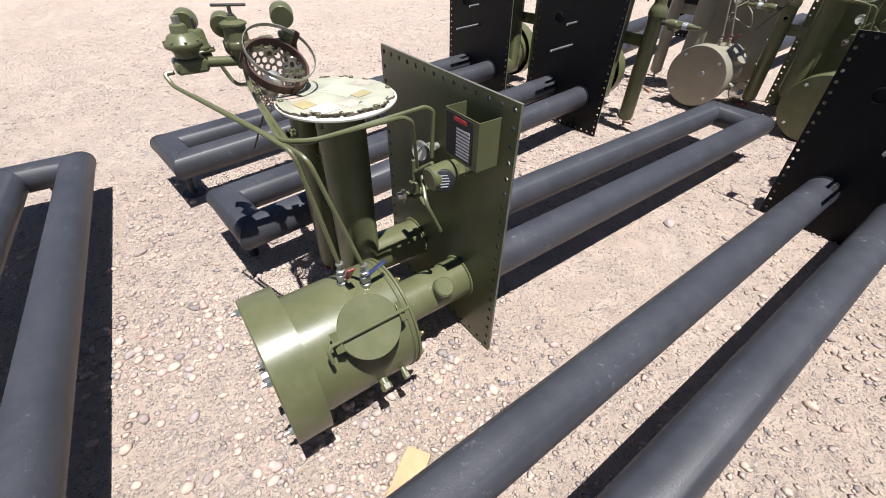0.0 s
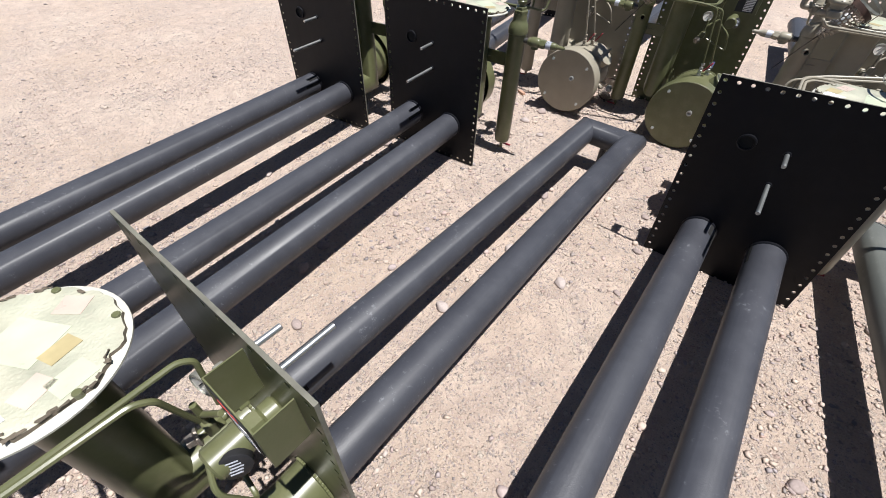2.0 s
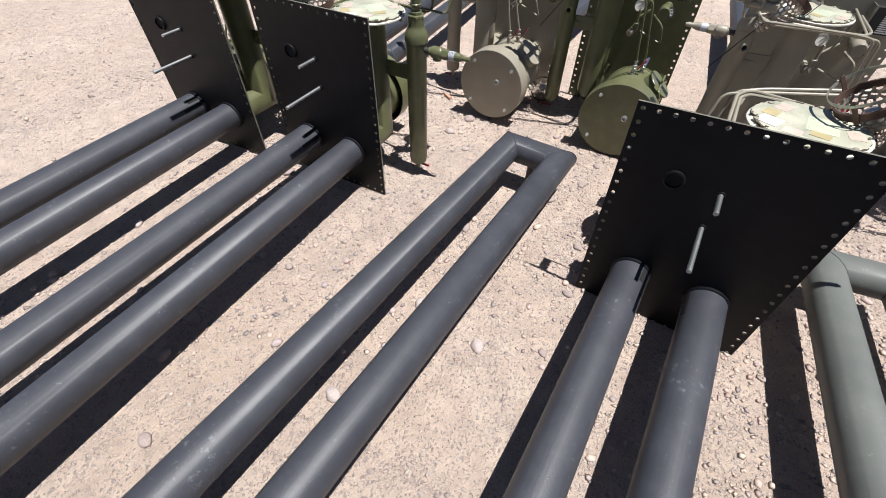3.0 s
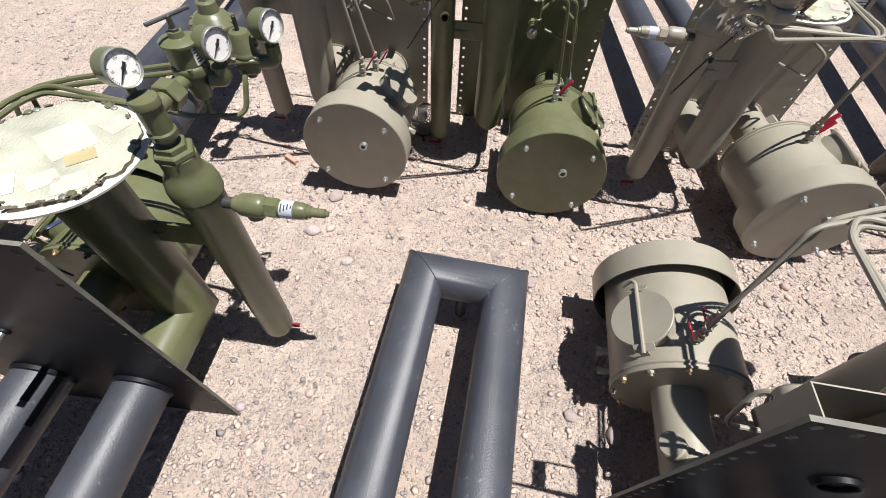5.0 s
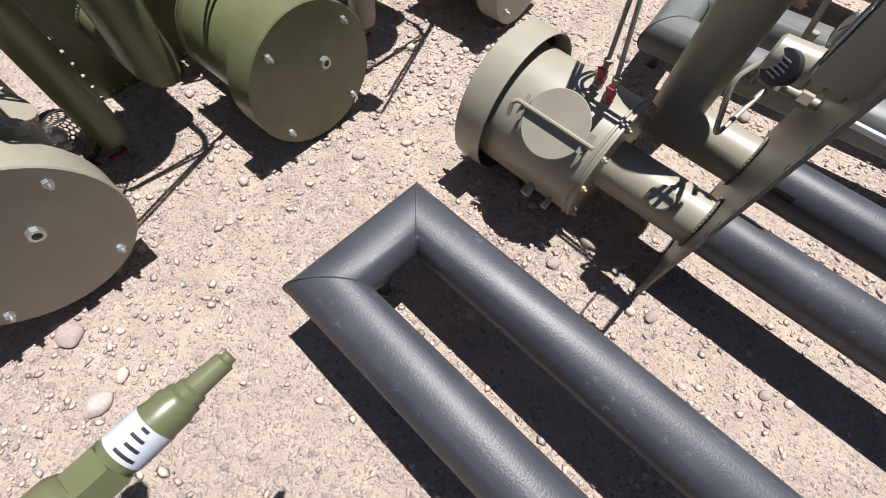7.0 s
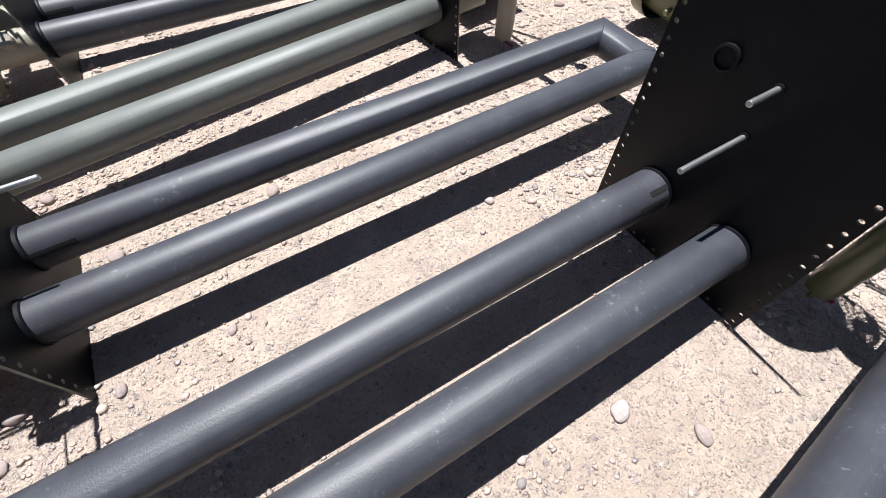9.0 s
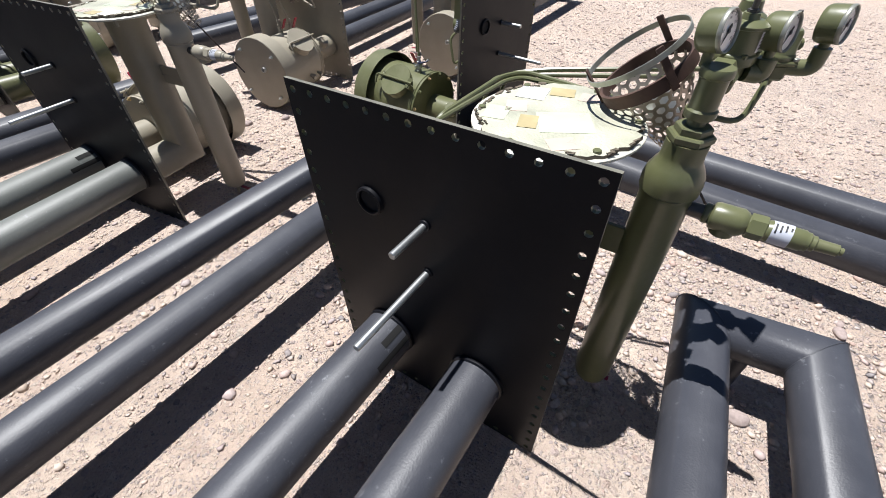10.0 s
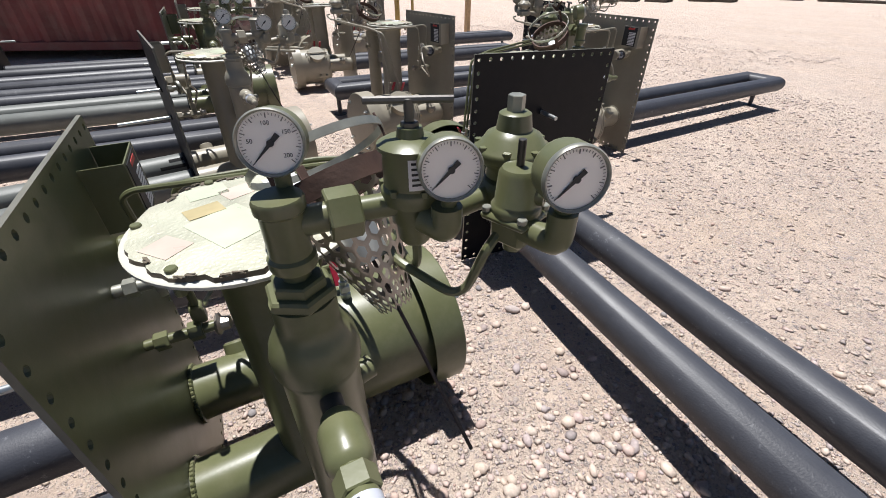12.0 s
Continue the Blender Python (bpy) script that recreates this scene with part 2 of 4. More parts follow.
def slot_shade_bm(x, side, y0, y1, ang):
    """Shade of a cut, painted on a tube's wall at an angle above the side."""
    bm = B()
    w = 0.011
    rows = []
    for y in (y0, y1):
        row = []
        for k in range(4):
            a = radians(ang) + (k / 3 - 0.5) * 2 * w / TR
            r = TR + 0.0012
            row.append(bm.verts.new((x + side * r * math.cos(a), y, TZ + r * math.sin(a))))
        rows.append(row)
    for k in range(3):
        bm.faces.new((rows[0][k], rows[0][k + 1], rows[1][k + 1], rows[1][k]))
    return bm


def gauge(parent, c, facing, paint, r=0.0365):
    """A dial gauge: case, face, marks, needle and ring, with its stem below."""
    m = frame_to(c, facing)
    g = part("pressure_gauge", lathe(B(), [(0, -0.04), (r * 0.9, -0.04), (r * 0.97, -0.036), (r, -0.03), (r, -0.003)], m, 36), paint, parent)
    part("bezel", lathe(B(), [(r, -0.003), (r * 1.015, -0.002), (r * 1.015, 0.003), (r * 0.97, 0.0055), (r * 0.92, 0.004), (r * 0.91, -0.001)], m, 36), BEZEL, g, "dull grey metal ring")
    part("dial_face", lathe(B(), [(0, 0), (r * 0.91, 0)], m, 32), FACE, g, "white dial face")
    bm = B()
    up = m.inverted().to_3x3() @ Vector((0, 0, 1))
    a_up = math.atan2(up.y, up.x)
    for k in range(41):
        a = a_up + radians(135 - 270 * k / 40)
        r0, w = (0.72, 0.0011) if k % 5 == 0 else (0.79, 0.0006)
        box(bm, (r * (r0 + 0.86) / 2, 0, 0.0006), (r * (0.86 - r0), w, 0.0005), m @ Matrix.Rotation(a, 4, 'Z'), 0)
    part("dial_mark", bm, MARK, g, smooth=False)
    bm = B()
    a = a_up + radians(135)
    outline = [(-0.34, -0.085), (-0.34, 0.085), (0.0, 0.06), (0.74, 0.012), (0.74, -0.012), (0.0, -0.06)]
    spin = m @ Matrix.Rotation(a, 4, 'Z')
    lower = [bm.verts.new(spin @ Vector((x * r, y * r, 0.0012))) for x, y in outline]
    upper = [bm.verts.new(spin @ Vector((x * r, y * r, 0.0022))) for x, y in outline]
    bm.faces.new(upper)
    for k in range(6):
        bm.faces.new((lower[k], lower[(k + 1) % 6], upper[(k + 1) % 6], upper[k]))
    lathe(bm, [(0, 0.0035), (r * 0.11, 0.0035), (r * 0.11, 0.001)], m, 10)
    part("needle", bm, INK, g, "black needle", smooth=False)
    z = Vector(c) - Vector(facing).normalized() * 0.016
    part("stem", rod(B(), z - Vector((0, 0, r - 0.004)), z - Vector((0, 0, r + 0.025)), 0.01, 10), paint, g)
    return g


def dial_number(parent, text, c, facing, size, off):
    m = frame_to(c, facing)
    up = m.inverted().to_3x3() @ Vector((0, 0, 1))
    cu = bpy.data.curves.new("numeral", 'FONT')
    cu.body, cu.size, cu.align_x, cu.align_y = text, size, 'CENTER', 'CENTER'
    ob = new("numeral_source", cu)
    dg = bpy.context.evaluated_depsgraph_get()
    me = bpy.data.meshes.new_from_object(ob.evaluated_get(dg))
    bpy.data.objects.remove(ob)
    me.materials.append(INK)
    t = new("numeral", me)
    spin = Matrix.Rotation(math.atan2(up.y, up.x) - math.pi / 2, 4, 'Z')
    t.matrix_local = m @ spin @ Matrix.Translation((off[0], off[1], 0.0012))
    t.parent = parent
    return t


def build_unit(paint, word):
    """One burner and fire tube assembly with all its parts; returns the parent."""
    u = tagged(new("burner_assembly"), f"{word} gas burner assembly with drilled plate and black fire tube", "gas burner", "burner and fire tube assemblies")
    other = "black inner face and painted outer face"
    part("flange_plate", plate_bm(), [paint, BLACK, EDGE], u, f"drilled steel plate, {other}", smooth=False)
    # fire tube
    ft = part("fire_tube", fire_tube_bm(), TUBE, u, "black coated mitred steel tube loop")
    part("weld_seam", weld_bm(-TX, 1), TUBE, ft)
    part("weld_seam", weld_bm(TX, -1), TUBE, ft)
    foot = lathe(B(), [(0.024, 0.008), (0.024, 0.2)], Matrix.Translation((0, TL - TR, 0)), 14)
    lathe(foot, [(0, 0), (0.07, 0), (0.072, 0.004), (0.07, 0.01), (0, 0.01)], Matrix.Translation((0, TL - TR, 0)), 20)
    part("tube_foot", foot, TUBE, ft)
    # dark strips on the tubes, painted as the shade in their openings
    for x, s in ((TX, -1), (-TX, 1)):
        part("slot_shade", slot_shade_bm(x, s, 0.012, 0.16, 22), HOLLOW_SHADE, ft)
    part("slot_shade", slot_shade_bm(TX, -1, 0.012, 0.1, 52), HOLLOW_SHADE, ft)
    for x in (-TX, TX):
        part("collar", lathe(B(), [(TR + 0.006, 0.0), (TR + 0.006, 0.012), (TR, 0.016)], frame_to((x, 0.0, TZ), (0, 1, 0)), 32), BLACK, u)
    # thermowell rods and pipe opening on the tube side
    for z, ln in ((0.802, 0.125), (0.643, 0.275)):
        part("thermowell", rod(B(), (0.0, 0.0, z), (0, ln, z), 0.0095, 12), STEEL, u, "bare steel rod")
        part("rod_collar", lathe(B(), [(0.016, 0.0), (0.015, 0.005), (0.009, 0.008)], frame_to((0, 0, z), (0, 1, 0)), 14), BLACK, u)
    bm = lathe(B(), [(0.031, 0.001), (0.031, 0.01), (0.034, 0.012), (0.039, 0.01), (0.04, 0.0)], frame_to((0.165, 0, 0.81), (0, 1, 0)), 24)
    part("pipe_collar", bm, BLACK, u)
    # flat dark disc that paints the shade inside the pipe's mouth
    part("pipe_bore_shade", lathe(B(), [(0, 0.0015), (0.03, 0.0015)], frame_to((0.165, 0, 0.81), (0, 1, 0)), 20), HOLLOW_SHADE, u)
    # burner pipe and drum
    dc = Vector((TX, 0, TZ))
    ax = frame_to((TX, 0, TZ), (0, -1, 0))
    part("burner_pipe", lathe(B(), [(TR + 0.004, 0.011), (TR + 0.004, 0.018), (TR, 0.022), (TR, 0.37)], ax, 32), paint, u)
    bm = rod(B(), (TX + 0.05, -0.15, TZ + 0.04), (TX + 0.085, -0.15, TZ + 0.085), 0.04, 20)
    part("sight_cap", bm, paint, u)
    drum = part("flame_arrestor_drum", lathe(B(), [(0, 0.344), (DR + 0.003, 0.344), (DR + 0.005, 0.346), (DR + 0.005, 0.353), (DR - 0.001, 0.355), (DR - 0.001, 0.362), (DR + 0.005, 0.366), (DR + 0.005, 0.371), (DR, 0.374), (DR, 0.78), (0, 0.78)], ax, 48), paint, u)
    for k in range(12):
        a = 2 * math.pi * (k + 0.5) / 12
        p = Vector((TX + (DR - 0.009) * math.cos(a), -0.337, TZ + (DR - 0.009) * math.sin(a)))
        part("bolt", rod(hexa(B(), p + Vector((0, 0.003, 0)), p - Vector((0, 0.009, 0)), 0.0105), p, p + Vector((0, 0.012, 0)), 0.0055, 8), paint if k % 2 else BRASS, drum)
    # end hood: a skirt wider than the drum, closed in front
    hr, hz, hf = 0.258, TZ + 0.002, 0.818
    hx = frame_to((TX, 0, hz), (0, -1, 0))
    hood = part("end_hood", lathe(B(), [(0, hf), (hr - 0.004, hf), (hr, hf - 0.004), (hr, 0.706), (hr - 0.004, 0.706), (hr - 0.004, hf - 0.006), (0, hf - 0.006)], hx, 56), paint, u)
    # added dark ring, painted as the shade in the skirt's open gap
    part("hood_gap_shade", lathe(B(), [(DR - 0.01, 0.775), (hr - 0.005, 0.775)], hx, 40), HOLLOW_SHADE, hood)
    for k in range(4):
        a = math.pi / 4 - 0.05 + k * math.pi / 2
        p = Vector((TX + 0.215 * math.cos(a), -hf, hz + 0.215 * math.sin(a)))
        part("stud", rod(B(), p, p - Vector((0, 0.028, 0)), 0.006, 8), STEEL, hood, "bare threaded stud and nut")
        part("nut", hexa(B(), p, p - Vector((0, 0.013, 0)), 0.0125), STEEL, hood)
    part("centre_nipple", lathe(B(), [(0.02, hf), (0.02, hf + 0.018), (0.012, hf + 0.018), (0.012, hf + 0.002), (0, hf + 0.002)], Matrix.Translation((0.05, 0, 0.042)) @ ax, 8), [STEEL], hood)
    # inspection door on the drum's shoulder
    dn = Vector((0.68, 0, 0.733)).normalized()
    dp = Vector((TX, -0.507, TZ))
    fm = frame_to(dp, dn)
    door = part("inspection_door", lathe(B(), [(0.092, 0.15), (0.092, 0.246), (0.101, 0.247), (0.102, 0.249), (0.102, 0.256), (0.1, 0.258), (0, 0.258)], fm, 40), paint, u, "round painted access door")
    side = dn.cross(Vector((0, 1, 0))).normalized()
    on_door = Matrix((side, Vector((0, 1, 0)), dn)).transposed().to_4x4()
    for s in (-1, 1):
        c = dp + dn * 0.26 + Vector((0, s * 0.11, 0))
        bm = B()
        box(bm, (0, 0, 0), (0.066, 0.0045, 0.027), Matrix.Translation(c) @ on_door @ Matrix.Rotation(s * 1.0, 4, 'X'), 0.001)
        box(bm, (-0.012, s * 0.004, -0.022), (0.03, 0.0045, 0.05), Matrix.Translation(c) @ on_door, 0.001)
        part("bracket", bm, paint, door)
    c = dp + dn * 0.268
    bar = bent([c + Vector((0, 0.135, 0)), c - Vector((0, 0.132, 0)), c - Vector((0, 0.145, 0)) - side * 0.012, c - Vector((0, 0.142, 0)) - side * 0.05 - dn * 0.018], 0.016)
    part("door_handle", pipe(B(), bar, 0.0068, 8), paint, door)
    for s, yy in ((0, -0.42), (0, -0.5)):
        d2 = Vector((0.93, 0, -0.36)).normalized()
        p = Vector((TX, yy, TZ)) + d2 * DR
        r = 0.02 if yy < -0.45 else 0.013
        bm = rod(B(), p - d2 * 0.01, p + d2 * 0.03, r * 0.8, 14)
        hexa(bm, p + d2 * 0.02, p + d2 * 0.042, r)
        part("plug", bm, paint, drum)
    # stack: mitred on to the other pipe
    sx, sy = -TX - 0.006, -0.3
    bm = B()
    seg = 32
    rr = [[], [], []]
    for k in range(seg):
        a = 2 * math.pi * k / seg
        o, h = TR * math.cos(a), TR * math.sin(a)
        rr[0].append(bm.verts.new((sx + h, -PT, TZ - o)))
        rr[1].append(bm.verts.new((sx + h, sy - o, TZ - o)))
        rr[2].append(bm.verts.new((sx + h, sy - o, 0.975)))
    for a, b in zip(rr, rr[1:]):
        for k in range(seg):
            bm.faces.new((a[k], a[(k + 1) % seg], b[(k + 1) % seg], b[k]))
    stack = part("stack_pipe", bm, paint, u)
    part("stack_flange", lathe(B(), [(TR, 0.977), (0.195, 0.977), (0.197, 0.979), (0.197, 0.984), (0.194, 0.986), (0, 0.986)], Matrix.Translation((sx, sy, 0)), 56), RIM, stack, "round white-edged flange")
    part("weld_seam", lathe(B(), [(TR + 0.004, 0.011), (TR + 0.004, 0.016), (TR, 0.02)], frame_to((sx, 0, TZ), (0, -1, 0)), 32), paint, stack)
    for k in range(6):
        a = 2 * math.pi * (k + 0.3) / 6
        p = Vector((sx + 0.175 * math.cos(a), sy + 0.175 * math.sin(a), 0.95))
        part("bolt", rod(B(), p, p + Vector((0, 0, 0.05)), 0.009, 8), paint, stack)
    for wx in (sx, TX):
        bm = B()
        for k in range(44):
            a = 2 * math.pi * k / 44
            p = Vector((wx + (TR + 0.003) * math.cos(a), -PT - 0.003, TZ + (TR + 0.003) * math.sin(a)))
            rod(bm, p, p + Vector((0.002 * math.cos(a), -0.008, 0.002 * math.sin(a))), 0.006, 6)
        part("weld_bead", bm, paint, u, "rippled weld bead")
    # drip pot
    px, py = -0.441, -0.336
    pm = Matrix.Translation((px, py, 0))
    pr = 0.057
    pot = part("drip_pot", lathe(B(), [(0, 0.085), (0.035, 0.088), (0.052, 0.1), (pr, 0.125), (pr, 0.858), (pr + 0.002, 0.864), (pr, 0.87), (pr + 0.0065, 0.876), (pr + 0.007, 0.9), (pr + 0.003, 0.92), (0.052, 0.936), (0.045, 0.948), (0.043, 0.96), (0.043, 0.992), (0.03, 0.994), (0, 0.994)], pm, 32), paint, u)
    part("hex_bushing", hexa(hexa(B(), (px, py, 0.992), (px, py, 1.01), 0.047), (px, py, 1.008), (px, py, 1.026), 0.036), paint, pot)
    bm = rod(B(), (px, py, 1.01), (px, py, 1.055), 0.018, 16)
    lathe(bm, [(0.028, 1.042), (0.03, 1.046), (0.03, 1.058), (0.026, 1.062), (0.026, 1.118), (0.03, 1.122), (0.03, 1.134), (0.028, 1.138), (0, 1.138)], pm, 20)
    part("pipe_tee", bm, paint, pot)
    bm = rod(B(), (px + 0.04, py, 0.7), (px + 0.2, py + 0.03, 0.7), 0.004, 6)
    box(bm, ((px + sx) / 2, (py + sy) / 2, 0.7), (0.17, 0.012, 0.085), Matrix(), 0.002)
    part("pot_bracket", bm, paint, pot)
    part("drain_nipple", rod(B(), (px, py, 0.035), (px, py, 0.09), 0.012, 10), paint, pot)
    bm = B()
    box(bm, (px - 0.03, py - 0.03, 0.055), (0.07, 0.018, 0.008), Matrix(), 0.002)
    part("drain_handle", bm, RED, pot, "red drain valve handle")
    port = lathe(B(), [(0.02, 0.045), (0.02, 0.082), (0.0145, 0.082), (0.0145, 0.06)], frame_to((px, py, 0.79), (0.25, -1, 0)), 16)
    part("side_port", port, paint, pot)
    # the port's inner shade, as a near-black disc
    part("port_bore_shade", lathe(B(), [(0, 0.0605), (0.0148, 0.0605)], frame_to((px, py, 0.79), (0.25, -1, 0)), 16), HOLLOW_SHADE, pot)
    # relief valve sticking out of the pot
    vm = frame_to((px - 0.015, py, 0.838), (-1, 0.03, 0.03))
    rv = part("relief_valve", lathe(B(), [(0.0, 0.07), (0.021, 0.07), (0.023, 0.073), (0.023, 0.082), (0.021, 0.084), (0.029, 0.088), (0.031, 0.094), (0.031, 0.142), (0.027, 0.15), (0.022, 0.155), (0.022, 0.19), (0.0235, 0.194), (0.0235, 0.232), (0.0225, 0.236), (0.0225, 0.252), (0.02, 0.256), (0.02, 0.262), (0.0165, 0.265), (0.0165, 0.272), (0.013, 0.275), (0.012, 0.31), (0.008, 0.312), (0.008, 0.318), (0, 0.318)], vm, 20), paint, pot)
    part("nipple", rod(B(), vm @ Vector((0, 0, 0.02)), vm @ Vector((0, 0, 0.075)), 0.0165, 14), DARKSTEEL, pot, "bare dark pipe nipple")
    part("wrench_flat", hexa(B(), vm @ Vector((0, 0, 0.156)), vm @ Vector((0, 0, 0.188)), 0.0275), paint, pot)
    part("outlet", rod(B(), (px - 0.133, py + 0.003, 0.85), (px - 0.133, py + 0.003, 0.802), 0.025, 20, 0.003), paint, pot)
    part("sticker", lathe(B(), [(0.0241, 0.196), (0.0241, 0.231)], vm, 20), STICKER, pot, "white printed sticker")
    bm = B()
    for k in range(4):
        lathe(bm, [(0.0245, 0.2 + k * 0.0085), (0.0245, 0.2032 + k * 0.0085)], vm, 8, 96 + 7 * (k % 2), 150 - 9 * k)
    part("print_bar", bm, INK, pot)
    # gauges and regulators
    t = Vector((px, py, 1.1))
    g1 = gauge(pot, (px + 0.011, py - 0.008, 1.194), (-0.93, 0.30, 0.18), paint)
    for txt, off in (("50", (-0.021, 0.003)), ("100", (-0.002, 0.021)), ("150", (0.018, 0.011)), ("200", (0.016, -0.014))):
        dial_number(g1, txt, (px + 0.011, py - 0.008, 1.194), (-0.93, 0.30, 0.18), 0.0066, off)
    bm = rod(B(), t, t + Vector((-0.004, -0.075, 0)), 0.019, 14)
    hexa(bm, t + Vector((-0.002, -0.05, 0)), t + Vector((-0.005, -0.09, 0)), 0.033)
    rod(bm, t + Vector((-0.004, -0.08, 0)), (-0.455, -0.496, 1.1), 0.016, 12)
    part("pipe_union", bm, paint, pot)
    # first regulator: upright body with bonnet and T handle
    r1 = Vector((-0.455, -0.496, -0.012))
    rm = Matrix.Translation(r1)
    reg = part("gas_regulator", lathe(B(), [(0, 1.05), (0.018, 1.052), (0.022, 1.058), (0.024, 1.08), (0.029, 1.088), (0.03, 1.112), (0.04, 1.116), (0.041, 1.12), (0.041, 1.132), (0.04, 1.135), (0.0365, 1.138), (0.0355, 1.182), (0.041, 1.184), (0.041, 1.189), (0.03, 1.195), (0.017, 1.197), (0.015, 1.208), (0, 1.208)], rm, 28), paint, u)
    part("adjusting_screw", hexa(rod(B(), r1 + Vector((0, 0, 1.2)), r1 + Vector((0, 0, 1.24)), 0.006, 10), r1 + Vector((0, 0, 1.204)), r1 + Vector((0, 0, 1.214)), 0.011), DARKSTEEL, reg)
    part("t_handle", rod(B(), r1 + Vector((0.022, 0.047, 1.238)), r1 + Vector((-0.022, -0.047, 1.238)), 0.0045, 8), DARKSTEEL, reg)
    part("label", lathe(B(), [(0.0372, 1.142), (0.0364, 1.18)], rm, 10, 150, 215), PAPER, reg, "white printed label")
    bm = B()
    for k in range(5):
        lathe(bm, [(0.0377 - 0.00018 * k, 1.148 + k * 0.0065), (0.0376 - 0.00018 * k, 1.151 + k * 0.0065)], rm, 6, 156, 209 - (k % 3) * 14)
    part("print_bar", bm, INK, reg)
    for k in range(6):
        a = 2 * math.pi * k / 6
        p = r1 + Vector((0.037 * math.cos(a), 0.037 * math.sin(a), 1.132))
        part("screw", hexa(B(), p, p + Vector((0, 0, 0.008)), 0.006), paint, reg)
    # second stage: wide diaphragm regulator and small pilot
    r2 = Vector((-0.447, -0.655, 0.03))
    rm2 = Matrix.Translation(r2)
    reg2 = part("diaphragm_regulator", lathe(B(), [(0, 1.03), (0.024, 1.03), (0.026, 1.04), (0.026, 1.066), (0.036, 1.07), (0.036, 1.082), (0.042, 1.092), (0.053, 1.098), (0.055, 1.101), (0.055, 1.111), (0.053, 1.114), (0.044, 1.12), (0.038, 1.13), (0.025, 1.137), (0.022, 1.158), (0.017, 1.161), (0, 1.161)], rm2, 32), paint, u)
    part("vent_cap", hexa(B(), r2 + Vector((0, 0, 1.16)), r2 + Vector((0, 0, 1.182)), 0.012), BEZEL, reg2, "dull steel square cap")
    for k in range(8):
        a = 2 * math.pi * k / 8
        p = r2 + Vector((0.049 * math.cos(a), 0.049 * math.sin(a), 1.108))
        part("screw", hexa(B(), p, p + Vector((0, 0, 0.011)), 0.006), paint, reg2)
    bm = B()
    box(bm, r2 + Vector((0, 0, 1.045)), (0.07, 0.095, 0.042), Matrix(), 0.008)
    rod(bm, r1 + Vector((0, 0, 1.075)), r2 + Vector((0, 0, 1.05)), 0.016, 12)
    part("valve_body", bm, paint, reg2)
    r3 = Vector((-0.536, -0.6, 0.02))
    rm3 = Matrix.Translation(r3)
    reg3 = part("pilot_regulator", lathe(B(), [(0, 1.02), (0.012, 1.02), (0.014, 1.03), (0.016, 1.068), (0.03, 1.073), (0.032, 1.076), (0.032, 1.084), (0.03, 1.087), (0.028, 1.09), (0.025, 1.128), (0.021, 1.134), (0.01, 1.136), (0, 1.136)], rm3, 24), paint, u)
    part("adjusting_screw", rod(B(), r3 + Vector((0, 0, 1.13)), r3 + Vector((0, 0, 1.168)), 0.005, 10), DARKSTEEL, reg3)
    bm = B()
    turn = Matrix.Translation(r3) @ Matrix.Rotation(0.35, 4, 'Z')
    box(bm, (0, 0, 1.072), (0.066, 0.066, 0.011), turn, 0.004)
    box(bm, (0, 0, 1.05), (0.05, 0.044, 0.036), turn, 0.006)
    part("square_flange", bm, paint, reg3)
    for k in range(4):
        p = turn @ Vector((0.026 * (1 if k % 2 else -1), 0.026 * (1 if k // 2 else -1), 1.077))
        part("screw", rod(B(), p, p + Vector((0, 0, 0.007)), 0.0062, 8), BEZEL, reg3, "dull steel screw head")
    boss = lathe(B(), [(0.013, 0.01), (0.013, 0.034), (0.008, 0.034), (0.008, 0.026)], frame_to(r3 + Vector((0, 0, 1.103)), (-0.8, -0.6, 0)), 12)
    part("vent_boss", boss, paint, reg3)
    # dark disc painted as the shade down the boss
    part("vent_hole_shade", lathe(B(), [(0, 0.0265), (0.0085, 0.0265)], frame_to(r3 + Vector((0, 0, 1.103)), (-0.8, -0.6, 0)), 12), HOLLOW_SHADE, reg3)
    part("connecting_pipe", rod(B(), r3 + Vector((0, 0, 1.04)), r2 + Vector((0, 0, 1.04)), 0.014, 12), paint, reg3)
    g2 = gauge(reg, (-0.529, -0.511, 1.166), (-0.93, 0.33, 0.12), paint, 0.036)
    bm = pipe(B(), bent([r1 + Vector((-0.03, 0, 1.1)), (-0.515, -0.513, 1.082), (-0.515, -0.513, 1.115)], 0.012), 0.019, 12)
    part("elbow", bm, paint, g2)
    g3 = gauge(reg3, (-0.619, -0.606, 1.170), (-0.93, 0.33, 0.12), paint, 0.036)
    bm = pipe(B(), bent([r3 + Vector((-0.02, 0, 1.06)), (-0.605, -0.611, 1.082), (-0.605, -0.611, 1.124)], 0.014), 0.017, 12)
    part("elbow", bm, paint, g3)
    # tubing: two long lines past the stack, one to the drum's valves, one to the thermostat
    tb = 0.0068
